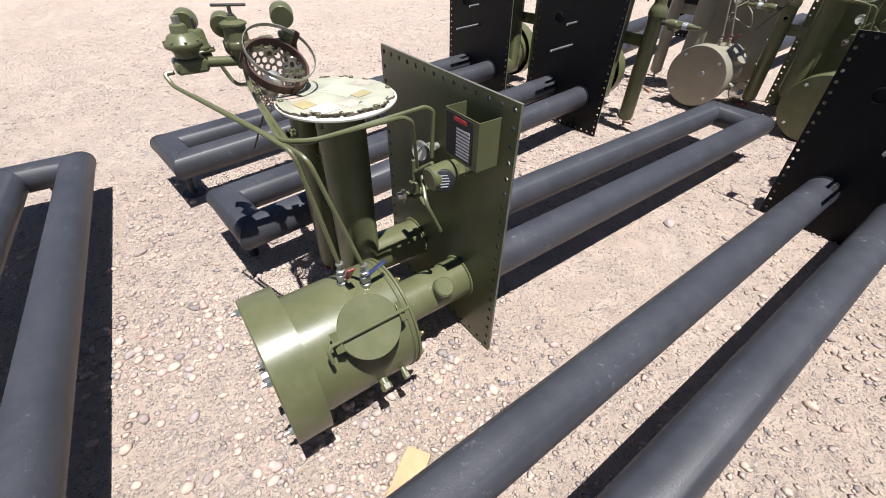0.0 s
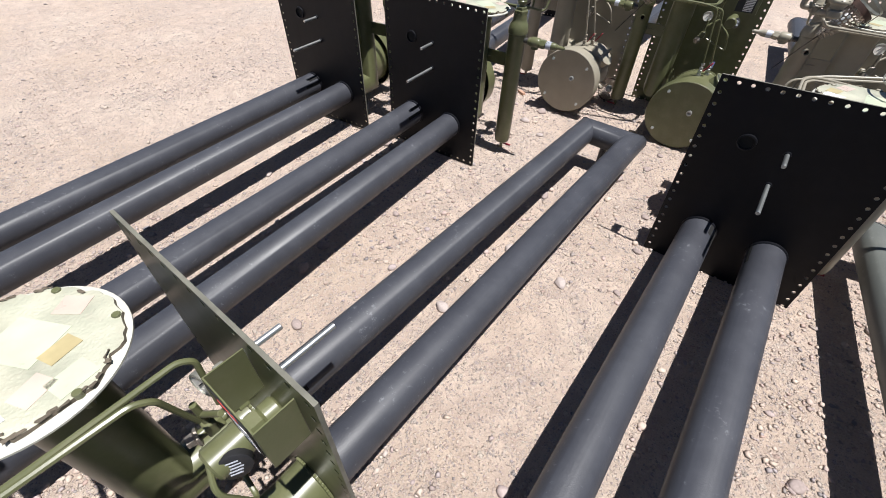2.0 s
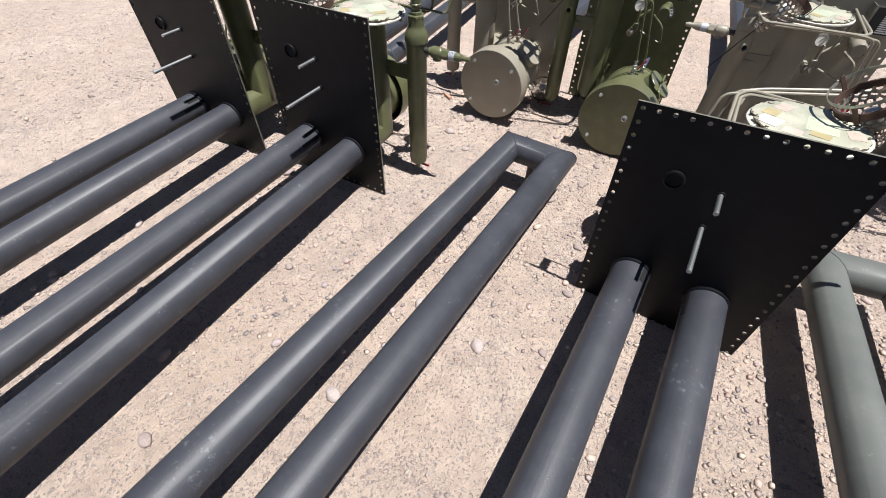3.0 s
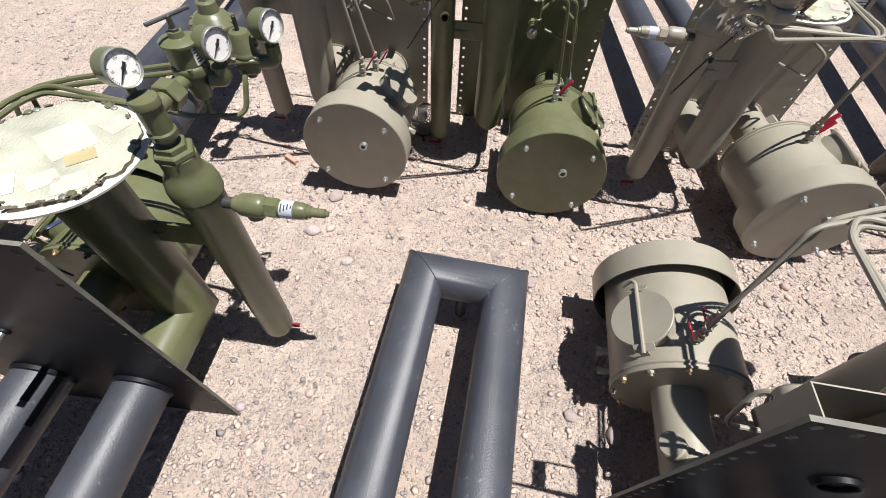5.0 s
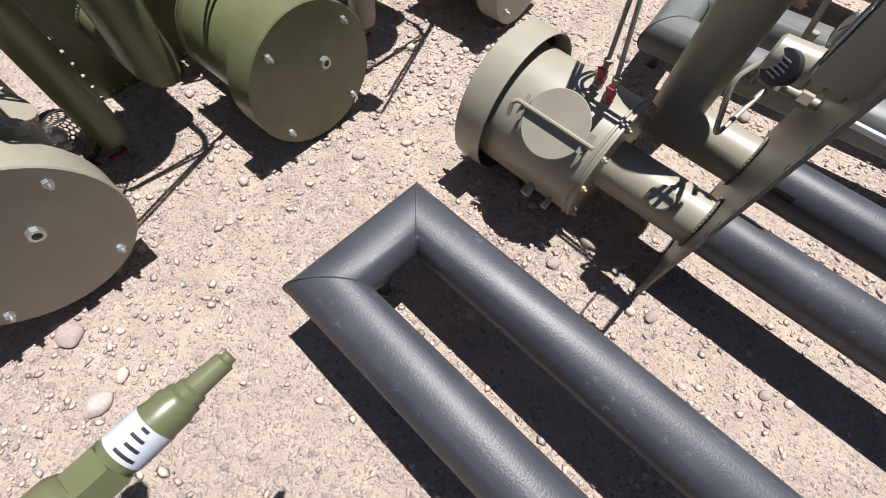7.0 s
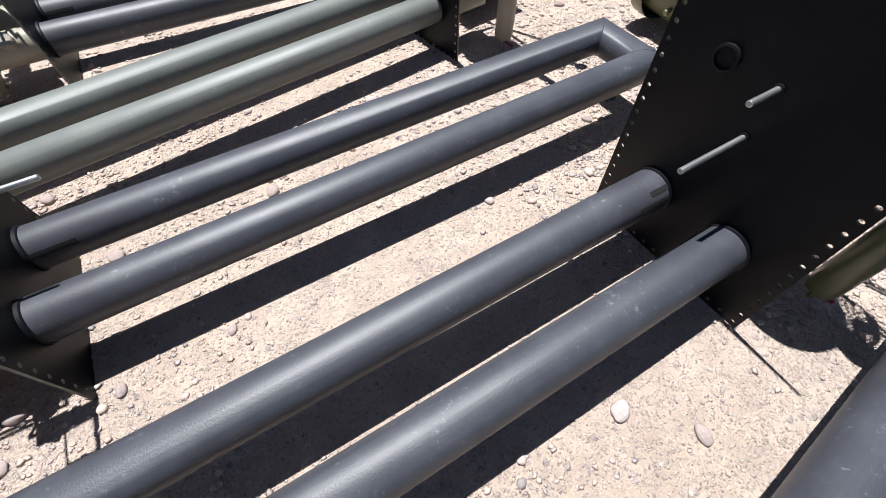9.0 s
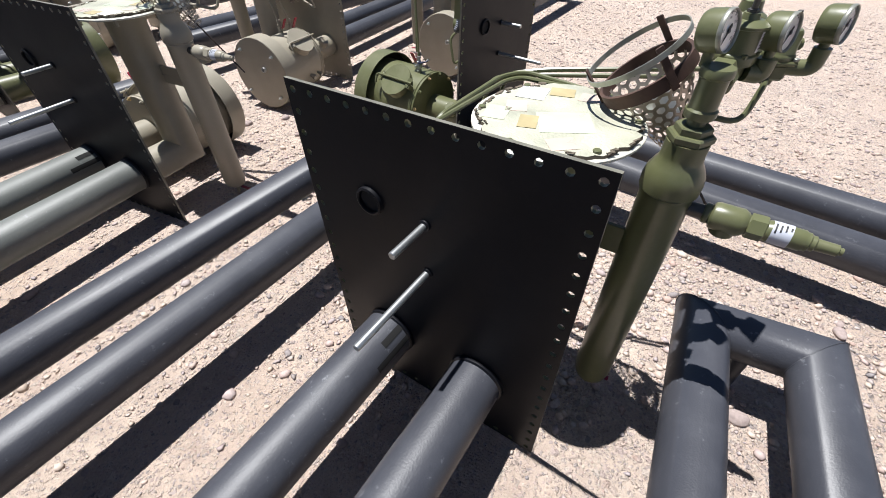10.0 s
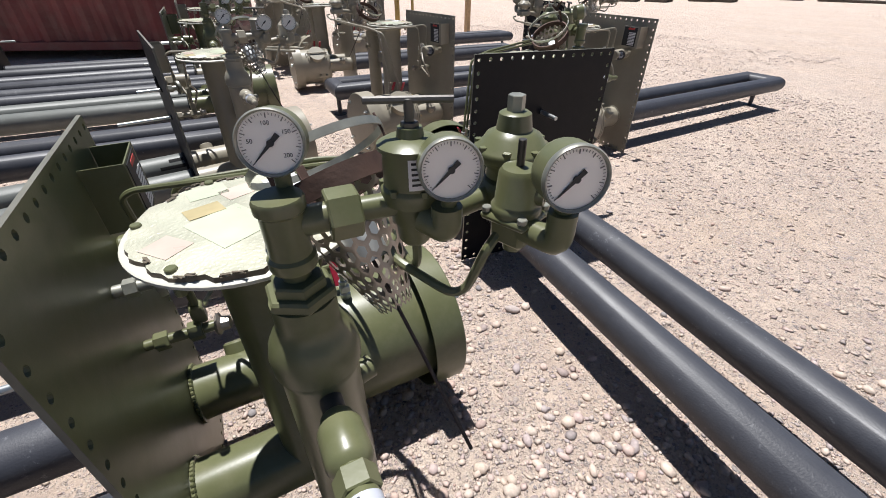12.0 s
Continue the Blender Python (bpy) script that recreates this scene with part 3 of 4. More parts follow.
    lines = [
        [(-0.485, -0.705, 1.05), (-0.485, -0.735, 1.05), (-0.455, -0.725, 1.02), (-0.02, -0.585, 0.982), (0.085, -0.548, 0.962), (0.14, -0.50, 0.57)],
        [(-0.45, -0.5, 1.05), (-0.45, -0.5, 0.985), (-0.39, -0.505, 0.965), (0.03, -0.56, 0.975), (0.075, -0.49, 0.975), (0.078, -0.20, 0.978), (0.085, -0.17, 0.96), (0.06, -0.14, 0.78)],
        [(-0.53, -0.58, 1.065), (-0.535, -0.56, 1.05), (-0.524, -0.53, 0.968), (-0.415, -0.47, 0.995), (-0.33, -0.51, 0.975), (0.03, -0.54, 0.965), (0.06, -0.49, 0.965), (0.062, -0.105, 0.985), (0.07, -0.08, 0.97), (0.075, -0.09, 0.81)],
    ]
    for ln in lines:
        part("gas_tubing", pipe(B(), bent(ln, 0.035), tb, 8), paint, u)
    part("gas_tubing", pipe(B(), bent([(-0.39, -0.685, 1.0), (-0.02, -0.57, 0.972), (0.122, -0.525, 0.952), (0.19, -0.44, 0.57)], 0.035), tb, 8), paint, u)
    # valves on top of the drum
    for vx, vy, hm in ((0.14, -0.50, RED), (0.19, -0.44, BLUE if paint is OLIVE else RED)):
        zt = TZ + math.sqrt(DR * DR - (vx - TX) ** 2)
        bm = lathe(B(), [(0.017, zt - 0.01), (0.017, zt + 0.012), (0.011, zt + 0.014), (0.011, zt + 0.05), (0.015, zt + 0.052), (0.015, zt + 0.062), (0.01, zt + 0.064), (0.01, zt + 0.08), (0.013, zt + 0.082), (0.013, zt + 0.092), (0, zt + 0.092)], Matrix.Translation((vx, vy, 0)), 8)
        box(bm, (vx, vy, zt + 0.032), (0.026, 0.03, 0.026), Matrix(), 0.003)
        vb = part("ball_valve", bm, paint if word == "tan" else STEEL, u)
        bm = B()
        if hm is BLUE:
            box(bm, (0, 0.03, 0.004), (0.018, 0.08, 0.006), Matrix.Translation((vx + 0.01, vy + 0.012, zt + 0.05)) @ Matrix.Rotation(radians(22), 4, 'X'), 0.002)
        else:
            box(bm, (0.004, 0, 0.042), (0.007, 0.025, 0.085), Matrix.Translation((vx + 0.016, vy + 0.012, zt + 0.035)) @ Matrix.Rotation(radians(32), 4, 'Y'), 0.002)
        part("lever_handle", bm, hm, vb, "coloured lever handle")
    # name plate box on the plate
    bx0, bx1, yb, zb0, zb1 = 0.15, 0.312, -0.092, 0.86, 1.012
    bm = B()
    box(bm, ((bx0 + bx1) / 2, yb, (zb0 + zb1) / 2), (bx1 - bx0, 0.003, zb1 - zb0), Matrix(), 0)
    box(bm, (bx1 - 0.0015, (yb - PT) / 2, (zb0 + zb1) / 2), (0.003, -yb - PT - 0.003, zb1 - zb0), Matrix(), 0)
    box(bm, (bx0 + 0.0015, (yb - PT) / 2, (zb0 + zb1) / 2), (0.003, -yb - PT - 0.003, zb1 - zb0), Matrix(), 0)
    nb = part("name_plate_box", bm, paint, u, "open-topped sheet steel box", smooth=False)
    bm = B()
    box(bm, (bx0 + 0.075, yb - 0.003, 0.938), (0.125, 0.002, 0.135), Matrix(), 0.0005)
    part("name_plate", bm, INK, nb, "black data plate with pale fields")
    for k in range(9):
        bm = B()
        box(bm, (bx0 + 0.095, yb - 0.0045, 0.882 + k * 0.0105), (0.062, 0.001, 0.0065), Matrix(), 0)
        part("plate_field", bm, PAPER, nb, smooth=False)
    bm = B()
    box(bm, (bx0 + 0.08, yb - 0.0045, 0.993), (0.06, 0.001, 0.012), Matrix(), 0)
    part("plate_heading", bm, REDINK, nb, smooth=False)
    # thermostat, thermometer and pilot valve on the head side
    bm = rod(B(), (0.18, -PT, 0.805), (0.18, -0.05, 0.805), 0.032, 16)
    hexa(bm, (0.18, -0.05, 0.805), (0.18, -0.085, 0.805), 0.034)
    rod(bm, (0.18, -0.08, 0.805), (0.18, -0.175, 0.80), 0.04, 20)
    th = part("thermostat", bm, paint, u)
    fm = frame_to((0.205, -0.135, 0.80), (0.85, -0.45, 0.25))
    part("thermostat_dial", lathe(B(), [(0.036, -0.02), (0.036, 0.018), (0.033, 0.02), (0, 0.02)], fm, 24), INK, th, "black round dial plate")
    bm = B()
    for k in range(5):
        box(bm, (0, (k - 2) * 0.009, 0.0208), (0.036 - abs(k - 2) * 0.006, 0.003, 0.001), fm, 0)
    part("print_bar", bm, STICKER, th, smooth=False)
    bm = rod(B(), (0.0, -PT, 0.802), (0, -0.08, 0.802), 0.014, 12)
    hexa(bm, (0, -0.03, 0.802), (0, -0.055, 0.802), 0.021)
    tm = part("thermometer", lathe(bm, [(0, 0.0), (0.036, 0.0), (0.038, 0.004), (0.038, 0.014), (0.034, 0.016), (0.034, 0.0125)], frame_to((0, -0.08, 0.802), (0.25, -1, 0.1)), 28), BEZEL, u, "dull steel bimetal thermometer")
    part("dial_face", lathe(B(), [(0, 0.013), (0.0345, 0.013)], frame_to((0, -0.08, 0.802), (0.25, -1, 0.1)), 24), FACE, tm, "white dial face")
    part("needle", box(B(), (0.006, 0.004, 0.0145), (0.036, 0.003, 0.001), frame_to((0, -0.08, 0.802), (0.25, -1, 0.1)) @ Matrix.Rotation(0.9, 4, 'Z'), 0), INK, tm)
    bm = rod(B(), (0.0, -PT, 0.643), (0.0, -0.17, 0.643), 0.013, 12)
    hexa(bm, (0, -0.03, 0.643), (0, -0.06, 0.643), 0.022)
    hexa(bm, (0, -0.1, 0.643), (0, -0.13, 0.643), 0.024)
    box(bm, (0.02, -0.13, 0.68), (0.035, 0.03, 0.05), Matrix(), 0.004)
    rod(bm, (0.02, -0.13, 0.68), (0.02, -0.13, 0.79), 0.009, 10)
    rod(bm, (0.02, -0.13, 0.74), (0.095, -0.1, 0.8), 0.008, 10)
    pv = part("pilot_valve", bm, paint, u)
    part("vent_knob", lathe(B(), [(0, 0.0), (0.026, 0.0), (0.028, 0.006), (0.018, 0.012), (0.016, 0.03), (0, 0.03)], frame_to((0.0, -0.16, 0.643), (-0.2, -1, 0)), 8), PERF, pv)
    part("pilot_tubing", pipe(B(), bent([(0.12, -0.16, 0.78), (0.2, -0.2, 0.73), (0.225, -0.15, 0.60), (0.06, -0.13, 0.655)], 0.03), tb, 8), paint, u)
    return u


def build_cover():
    """Cardboard and foil cover taped on top of a stack."""
    c = tagged(new("cardboard_cover"), "foil-faced cardboard disc with torn edges taped over the stack flange", "cover", "cardboard stack covers")
    rng = random.Random(5)
    bm = B()
    n = 72
    ro = []
    for k in range(n):
        a = 2 * math.pi * k / n
        r = 0.187 + 0.004 * math.sin(3 * a) + rng.uniform(-0.003, 0.003)
        if k >= 61 or k <= 10:
            r -= rng.uniform(0.004, 0.018)
        elif 22 <= k <= 50:
            r -= rng.choice((0.0, 0.002, 0.004, 0.014))
        ro.append((r * math.cos(a), r * math.sin(a)))
    bot = [bm.verts.new((x * 1.01, y * 1.01, 0.0)) for x, y in ro]
    top = [bm.verts.new((x, y, 0.007 + rng.uniform(-0.0015, 0.002))) for x, y in ro]
    ins = [bm.verts.new((x * 0.93, y * 0.93, 0.0085)) for x, y in ro]
    mid = bm.verts.new((0, 0, 0.0088))
    for k in range(n):
        k2 = (k + 1) % n
        f = bm.faces.new((bot[k], bot[k2], top[k2], top[k]))
        f.material_index = 1
        bm.faces.new((top[k], top[k2], ins[k2], ins[k]))
        bm.faces.new((ins[k], ins[k2], mid))
    part("sheet", bm, [CARD, CARD_EDGE], c)
    for k in (61, 62, 63, 64, 65, 66, 67, 68, 69, 70, 0, 1, 2, 4, 5, 6, 8, 9, 24, 29, 30, 33, 34, 38, 41, 44, 45):
        x, y = ro[k]
        bm = B()
        box(bm, (0, 0, 0.008), (rng.uniform(0.003, 0.007), rng.uniform(0.008, 0.022), 0.0028), Matrix.Translation((x * rng.uniform(0.98, 1.01), y * rng.uniform(0.98, 1.01), 0)) @ Matrix.Rotation(math.atan2(y, x) + rng.uniform(-0.25, 0.25), 4, 'Z'), 0.001)
        for v in bm.verts:
            v.co += Vector((rng.uniform(-0.003, 0.003), rng.uniform(-0.003, 0.003), rng.uniform(0, 0.003)))
        part("torn_flap", bm, CARD_EDGE, c, smooth=False)
    for x, y, w, h, a, mt in ((0.042, 0.068, 0.042, 0.062, 0.3, TAPE), (0.035, -0.122, 0.06, 0.05, 0.25, TAPE), (0.098, -0.083, 0.07, 0.075, 0.15, PAPER), (-0.03, 0.03, 0.12, 0.1, 0.5, TAPE_GREEN), (0.125, 0.06, 0.055, 0.07, 0.2, TAPE_GREEN), (0.1, 0.005, 0.05, 0.06, 0.4, TAPE_PINK), (-0.06, 0.125, 0.06, 0.05, 0.7, TAPE_PINK), (-0.045, -0.125, 0.07, 0.05, 0.1, TAPE_PINK)):
        part("paper_patch" if mt is PAPER else "tape_patch", box(B(), (0, 0, 0.0098 if mt in (TAPE, PAPER) else 0.0092), (w, h, 0.0006), Matrix.Translation((x, y, 0)) @ Matrix.Rotation(a, 4, 'Z'), 0), mt, c, smooth=False)
    for k in range(6):
        a = 2 * math.pi * (k + 0.3) / 6
        part("bolt_head", lathe(B(), [(0.008, 0.007), (0.008, 0.011), (0.006, 0.0125), (0, 0.0125)], Matrix.Translation((0.175 * math.cos(a), 0.175 * math.sin(a), 0)), 10), BEZEL, c)
    return c


def build_basket():
    """A perforated cone basket with a rusty rim and a hoop held above it."""
    b = tagged(new("perforated_basket"), "perforated steel spark arrestor cone with rusty rim hung beside the stack", "basket", "spark arrestor baskets")
    bm = B()
    # net of hexagonal holes wrapped on a cone
    rows, cols = 9, 20
    r0, r1, h = 0.095, 0.028, 0.2
    def pt(u, w):
        t = w / rows
        r = r0 + (r1 - r0) * t
        a = 2 * math.pi * u / cols
        return Vector((r * math.cos(a), r * math.sin(a), -h * t))
    for j in range(rows):
        for i in range(cols):
            o = 0.5 * (j % 2)
            c = (i + o, j + 0.5)
            ring = [pt(c[0] + du, c[1] + dw) for du, dw in ((0.5, -0.33), (0.5, 0.33), (0, 0.67), (-0.5, 0.33), (-0.5, -0.33), (0, -0.67))]
            mid = sum(ring, Vector()) / 6
            vo = [bm.verts.new(p) for p in ring]
            vi = [bm.verts.new(mid + (p - mid) * 0.66) for p in ring]
            for k in range(6):
                bm.faces.new((vo[k], vo[(k + 1) % 6], vi[(k + 1) % 6], vi[k]))
    part("mesh_cone", bm, PERF, b, "perforated grey steel cone")
    part("rim", lathe(B(), [(0.093, -0.012), (0.1, -0.012), (0.1, 0.018), (0.093, 0.018), (0.093, -0.012)], Matrix(), 40), RUST, b, "rusty steel band")
    part("hoop", lathe(B(), [(0.107, 0.054), (0.109, 0.054), (0.109, 0.066), (0.107, 0.066), (0.107, 0.054)], Matrix(), 40), BEZEL, b, "dull steel hose-clamp hoop")
    for k in range(3):
        a = 2 * math.pi * k / 3 + 0.4
        bm = B()
        box(bm, (0.1045, 0, 0.03), (0.004, 0.016, 0.095), Matrix.Rotation(a, 4, 'Z'), 0.001)
        part("strap", bm, RUST, b)
    part("inner_cap", lathe(B(), [(0.0, -0.035), (0.02, -0.04), (0.03, -0.06), (0.03, -0.12)], Matrix(), 16), STEEL, b, "bright dome in the cone")
    part("hanger_wire", pipe(B(), [(0.0, 0, -0.05), (0.0, 0.0, -0.3), (0.004, 0.004, -0.47)], 0.0035, 6), WIRE, b)
    return b


OLIVE_UNIT = build_unit(OLIVE, "olive green")
TAN_UNIT = build_unit(TAN, "tan")
COVER = build_cover()
BASKET = build_basket()


def place(paint, x, y, yaw, first=False, basket=True, spin=0.0, z=0.0, dusty=False, lean=(0, 0)):
    m = pose(x, y, z, 0, 0, yaw) @ pose(0, 0, 0, lean[0], lean[1], 0)
    src = OLIVE_UNIT if paint == "olive" else TAN_UNIT
    if first:
        src.matrix_world = m
        src.matrix_basis = m
    else:
        unit = copy_thing(src, m)
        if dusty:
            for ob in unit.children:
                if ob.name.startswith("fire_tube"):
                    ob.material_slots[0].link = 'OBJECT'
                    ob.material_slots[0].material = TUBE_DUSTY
    cm = m @ Matrix.Translation((-TX - 0.006, -0.3, 0.9865)) @ Matrix.Rotation(spin, 4, 'Z')
    bk = m @ frame_to((-0.312, -0.43, 1.068), (0.57, 0.2, 0.8)) @ Matrix.Rotation(spin, 4, 'Z')
    if first and paint == "olive":
        COVER.matrix_basis = cm
        BASKET.matrix_basis = bk
    else:
        copy_thing(COVER, cm)
        if basket:
            copy_thing(BASKET, bk)


# near row, heads alternately at either end
place("olive", -0.712, 1.213, 1.5, True, z=0.006, lean=(-0.59, 0.41))
place("tan", 0.19, 3.334, 181.88, True, spin=1.0, z=-0.028, lean=(0.5, 1.49))
place("olive", -1.882, 3.276, 186.68, spin=2.0, basket=False, z=0.008, lean=(-0.45, -1.3))
place("olive", -2.843, 3.105, 188.5, spin=0.7, z=0.012, lean=(-0.3, 0))
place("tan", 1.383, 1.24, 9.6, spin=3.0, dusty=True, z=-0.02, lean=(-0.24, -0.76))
place("tan", 2.05, 3.27, 181.5, spin=4.0)
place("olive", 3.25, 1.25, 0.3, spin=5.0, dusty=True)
place("tan", 3.98, 3.3, 180.0, spin=5.0)
place("tan", 4.75, 1.2, 1.0, spin=0.3)
place("tan", 5.55, 3.3, 180.0, spin=1.3)
# second row, heads towards the near row
place("tan", -1.66, 5.345, 3.47, spin=1.4, z=0.023, basket=False, lean=(0.1, 0.5))
place("olive", -0.713, 5.419, 4.47, spin=2.6, z=-0.012, lean=(-0.2, -0.3))
place("tan", 0.384, 5.369, 8.8, spin=3.7)
place("tan", 1.8, 5.44, -2.0, spin=0.2)
place("tan", 3.0, 5.46, 0.0, spin=0.9)
place("tan", -3.17, 7.21, 191.5, spin=0.9)
# across, and the row behind it
place("olive", 0.026, -0.425, 87.1, spin=1.1, z=-0.002, lean=(-0.8, -1.0))
place("tan", 1.267, -2.176, 183.0, spin=2.2)
place("tan", 2.098, -0.814, 188.4, spin=2.9)
place("tan", 3.2, -2.92, 0.0, spin=0.9)
place("tan", 4.747, -0.762, 180.0, spin=0.4)
place("tan", 6.4, -0.25, -86.0, spin=1.7)
place("tan", 6.3, -1.75, 182.0, spin=2.5)
copy_thing(BASKET, pose(-1.245, 5.13, 0.105, 75, 0, 20))
copy_thing(BASKET, pose(-1.93, 3.4, 1.035, 6, -8, 40))

# ---- ground ----
def ground_material():
    m = bpy.data.materials.new("gravelly_desert_ground")
    m.use_nodes = True
    n, l = m.node_tree.nodes, m.node_tree.links
    b = n["Principled BSDF"]
    tc = n.new("ShaderNodeTexCoord")
    def noise_tex(scale, detail=6, rough=0.6):
        t = n.new("ShaderNodeTexNoise")
        t.inputs["Scale"].default_value, t.inputs["Detail"].default_value, t.inputs["Roughness"].default_value = scale, detail, rough
        l.new(tc.outputs["Object"], t.inputs["Vector"])
        return t
    big, mid, fine = noise_tex(0.7), noise_tex(7, 8, 0.7), noise_tex(150, 4, 0.7)
    drift = noise_tex(1.9, 5, 0.65)

    def cells(scale):
        v = n.new("ShaderNodeTexVoronoi")
        v.inputs["Scale"].default_value = scale
        l.new(warp.outputs[0], v.inputs["Vector"])
        return v

    def ramp(fac, stops):
        r = n.new("ShaderNodeValToRGB")
        for _ in stops[2:]:
            r.color_ramp.elements.new(0.5)
        for e, (p, c) in zip(r.color_ramp.elements, stops):
            e.position, e.color = p, (*c, 1)
        l.new(fac, r.inputs["Fac"])
        return r.outputs["Color"]

    def mixed(kind, fac, a, c):
        x = n.new("ShaderNodeMixRGB")
        x.blend_type = kind
        if isinstance(fac, float):
            x.inputs["Fac"].default_value = fac
        else:
            l.new(fac, x.inputs["Fac"])
        l.new(a, x.inputs["Color1"])
        l.new(c, x.inputs["Color2"])
        return x.outputs["Color"]

    def math_node(op, a, c):
        x = n.new("ShaderNodeMath")
        x.operation = op
        for k, q in enumerate((a, c)):
            if isinstance(q, float):
                x.inputs[k].default_value = q
            else:
                l.new(q, x.inputs[k])
        return x.outputs[0]

    # the cells are bent a little, so that no two stones look alike
    wob = noise_tex(28, 3, 0.5)
    sc = n.new("ShaderNodeVectorMath")
    sc.operation = 'MULTIPLY_ADD'
    sc.inputs[1].default_value = (0.022, 0.022, 0.0)
    l.new(wob.outputs["Color"], sc.inputs[0])
    l.new(tc.outputs["Object"], sc.inputs[2])
    warp = sc
    coarse, small = cells(38), cells(95)
    sand = ramp(big.outputs["Fac"], [(0.3, (0.57, 0.455, 0.36)), (0.5, (0.6, 0.485, 0.405)), (0.72, (0.65, 0.55, 0.46))])
    sand = mixed('MULTIPLY', 0.8, sand, ramp(mid.outputs["Fac"], [(0.33, (0.74, 0.715, 0.72)), (0.62, (1.08, 1.07, 1.06))]))
    tones = [(0.0, (0.6, 0.5, 0.415)), (0.25, (0.54, 0.435, 0.385)), (0.42, (0.66, 0.57, 0.49)), (0.58, (0.45, 0.375, 0.36)), (0.7, (0.6, 0.475, 0.42)), (0.84, (0.34, 0.305, 0.295)), (0.93, (0.62, 0.53, 0.45)), (1.0, (0.5, 0.37, 0.32))]

    def picked(v):
        x = n.new("ShaderNodeSeparateColor")
        l.new(v.outputs["Color"], x.inputs[0])
        return x.outputs[0], x.outputs[1]
    c1, k1 = picked(coarse)
    c2, k2 = picked(small)
    # stones show where the drift is thick, and only some of the cells are stones
    thick = n.new("ShaderNodeMapRange")
    thick.inputs[1].default_value, thick.inputs[2].default_value = 0.38, 0.62
    # sandier along the middle of the tubes
    where = n.new("ShaderNodeSeparateXYZ")
    l.new(tc.outputs["Object"], where.inputs[0])
    strip = n.new("ShaderNodeMapRange")
    strip.interpolation_type = 'SMOOTHSTEP'
    strip.inputs[1].default_value, strip.inputs[2].default_value, strip.inputs[3].default_value, strip.inputs[4].default_value = 0.3, 1.5, 0.07, 0.0
    l.new(math_node('ABSOLUTE', math_node('SUBTRACT', where.outputs[1], 2.3), 0.0), strip.inputs[0])
    l.new(math_node('SUBTRACT', drift.outputs["Fac"], strip.outputs[0]), thick.inputs[0])
    on1 = math_node('LESS_THAN', k1, math_node('MULTIPLY', thick.outputs[0], 0.5))
    on2 = math_node('LESS_THAN', k2, math_node('MULTIPLY_ADD', thick.outputs[0], 0.6))
    on2.node.inputs[2].default_value = 0.15

    def dome(v, on, edge):
        r = n.new("ShaderNodeMapRange")
        r.interpolation_type = 'SMOOTHSTEP'
        r.inputs[1].default_value, r.inputs[2].default_value, r.inputs[3].default_value, r.inputs[4].default_value = 0.12, edge, 1.0, 0.0
        l.new(v.outputs["Distance"], r.inputs[0])
        return math_node('MULTIPLY', r.outputs[0], on)
    d1, d2 = dome(coarse, on1, 0.62), dome(small, on2, 0.66)
    col = mixed('MIX', math_node('MINIMUM', math_node('MULTIPLY', d2, 2.5), 0.85), sand, ramp(c2, tones))
    col = mixed('MIX', math_node('MINIMUM', math_node('MULTIPLY', d1, 3.0), 0.9), col, ramp(c1, tones))
    col = mixed('MULTIPLY', 0.5, col, ramp(fine.outputs["Fac"], [(0.3, (0.76, 0.75, 0.75)), (0.7, (1.16, 1.16, 1.16))]))
    l.new(col, b.inputs["Base Color"])
    b.inputs["Roughness"].default_value = 0.95
    b.inputs["Specular IOR Level"].default_value = 0.15
    b1 = n.new("ShaderNodeBump")
    b1.inputs["Strength"].default_value, b1.inputs["Distance"].default_value = 1.0, 0.012
    l.new(math_node('ADD', mid.outputs["Fac"], fine.outputs["Fac"]), b1.inputs["Height"])
    b2 = n.new("ShaderNodeBump")
    b2.inputs["Strength"].default_value, b2.inputs["Distance"].default_value = 0.9, 0.012
    l.new(math_node('ADD', d1, math_node('MULTIPLY', d2, 0.45)), b2.inputs["Height"])
    l.new(b1.outputs["Normal"], b2.inputs["Normal"])
    l.new(b2.outputs["Normal"], b.inputs["Normal"])
    return m


bm = B()
bmesh.ops.create_grid(bm, x_segments=40, y_segments=40, size=400)
ground = tagged(mesh_ob("ground", bm, ground_material()), "pale pinkish-beige sandy ground strewn with gravel", "ground", kind="structure")


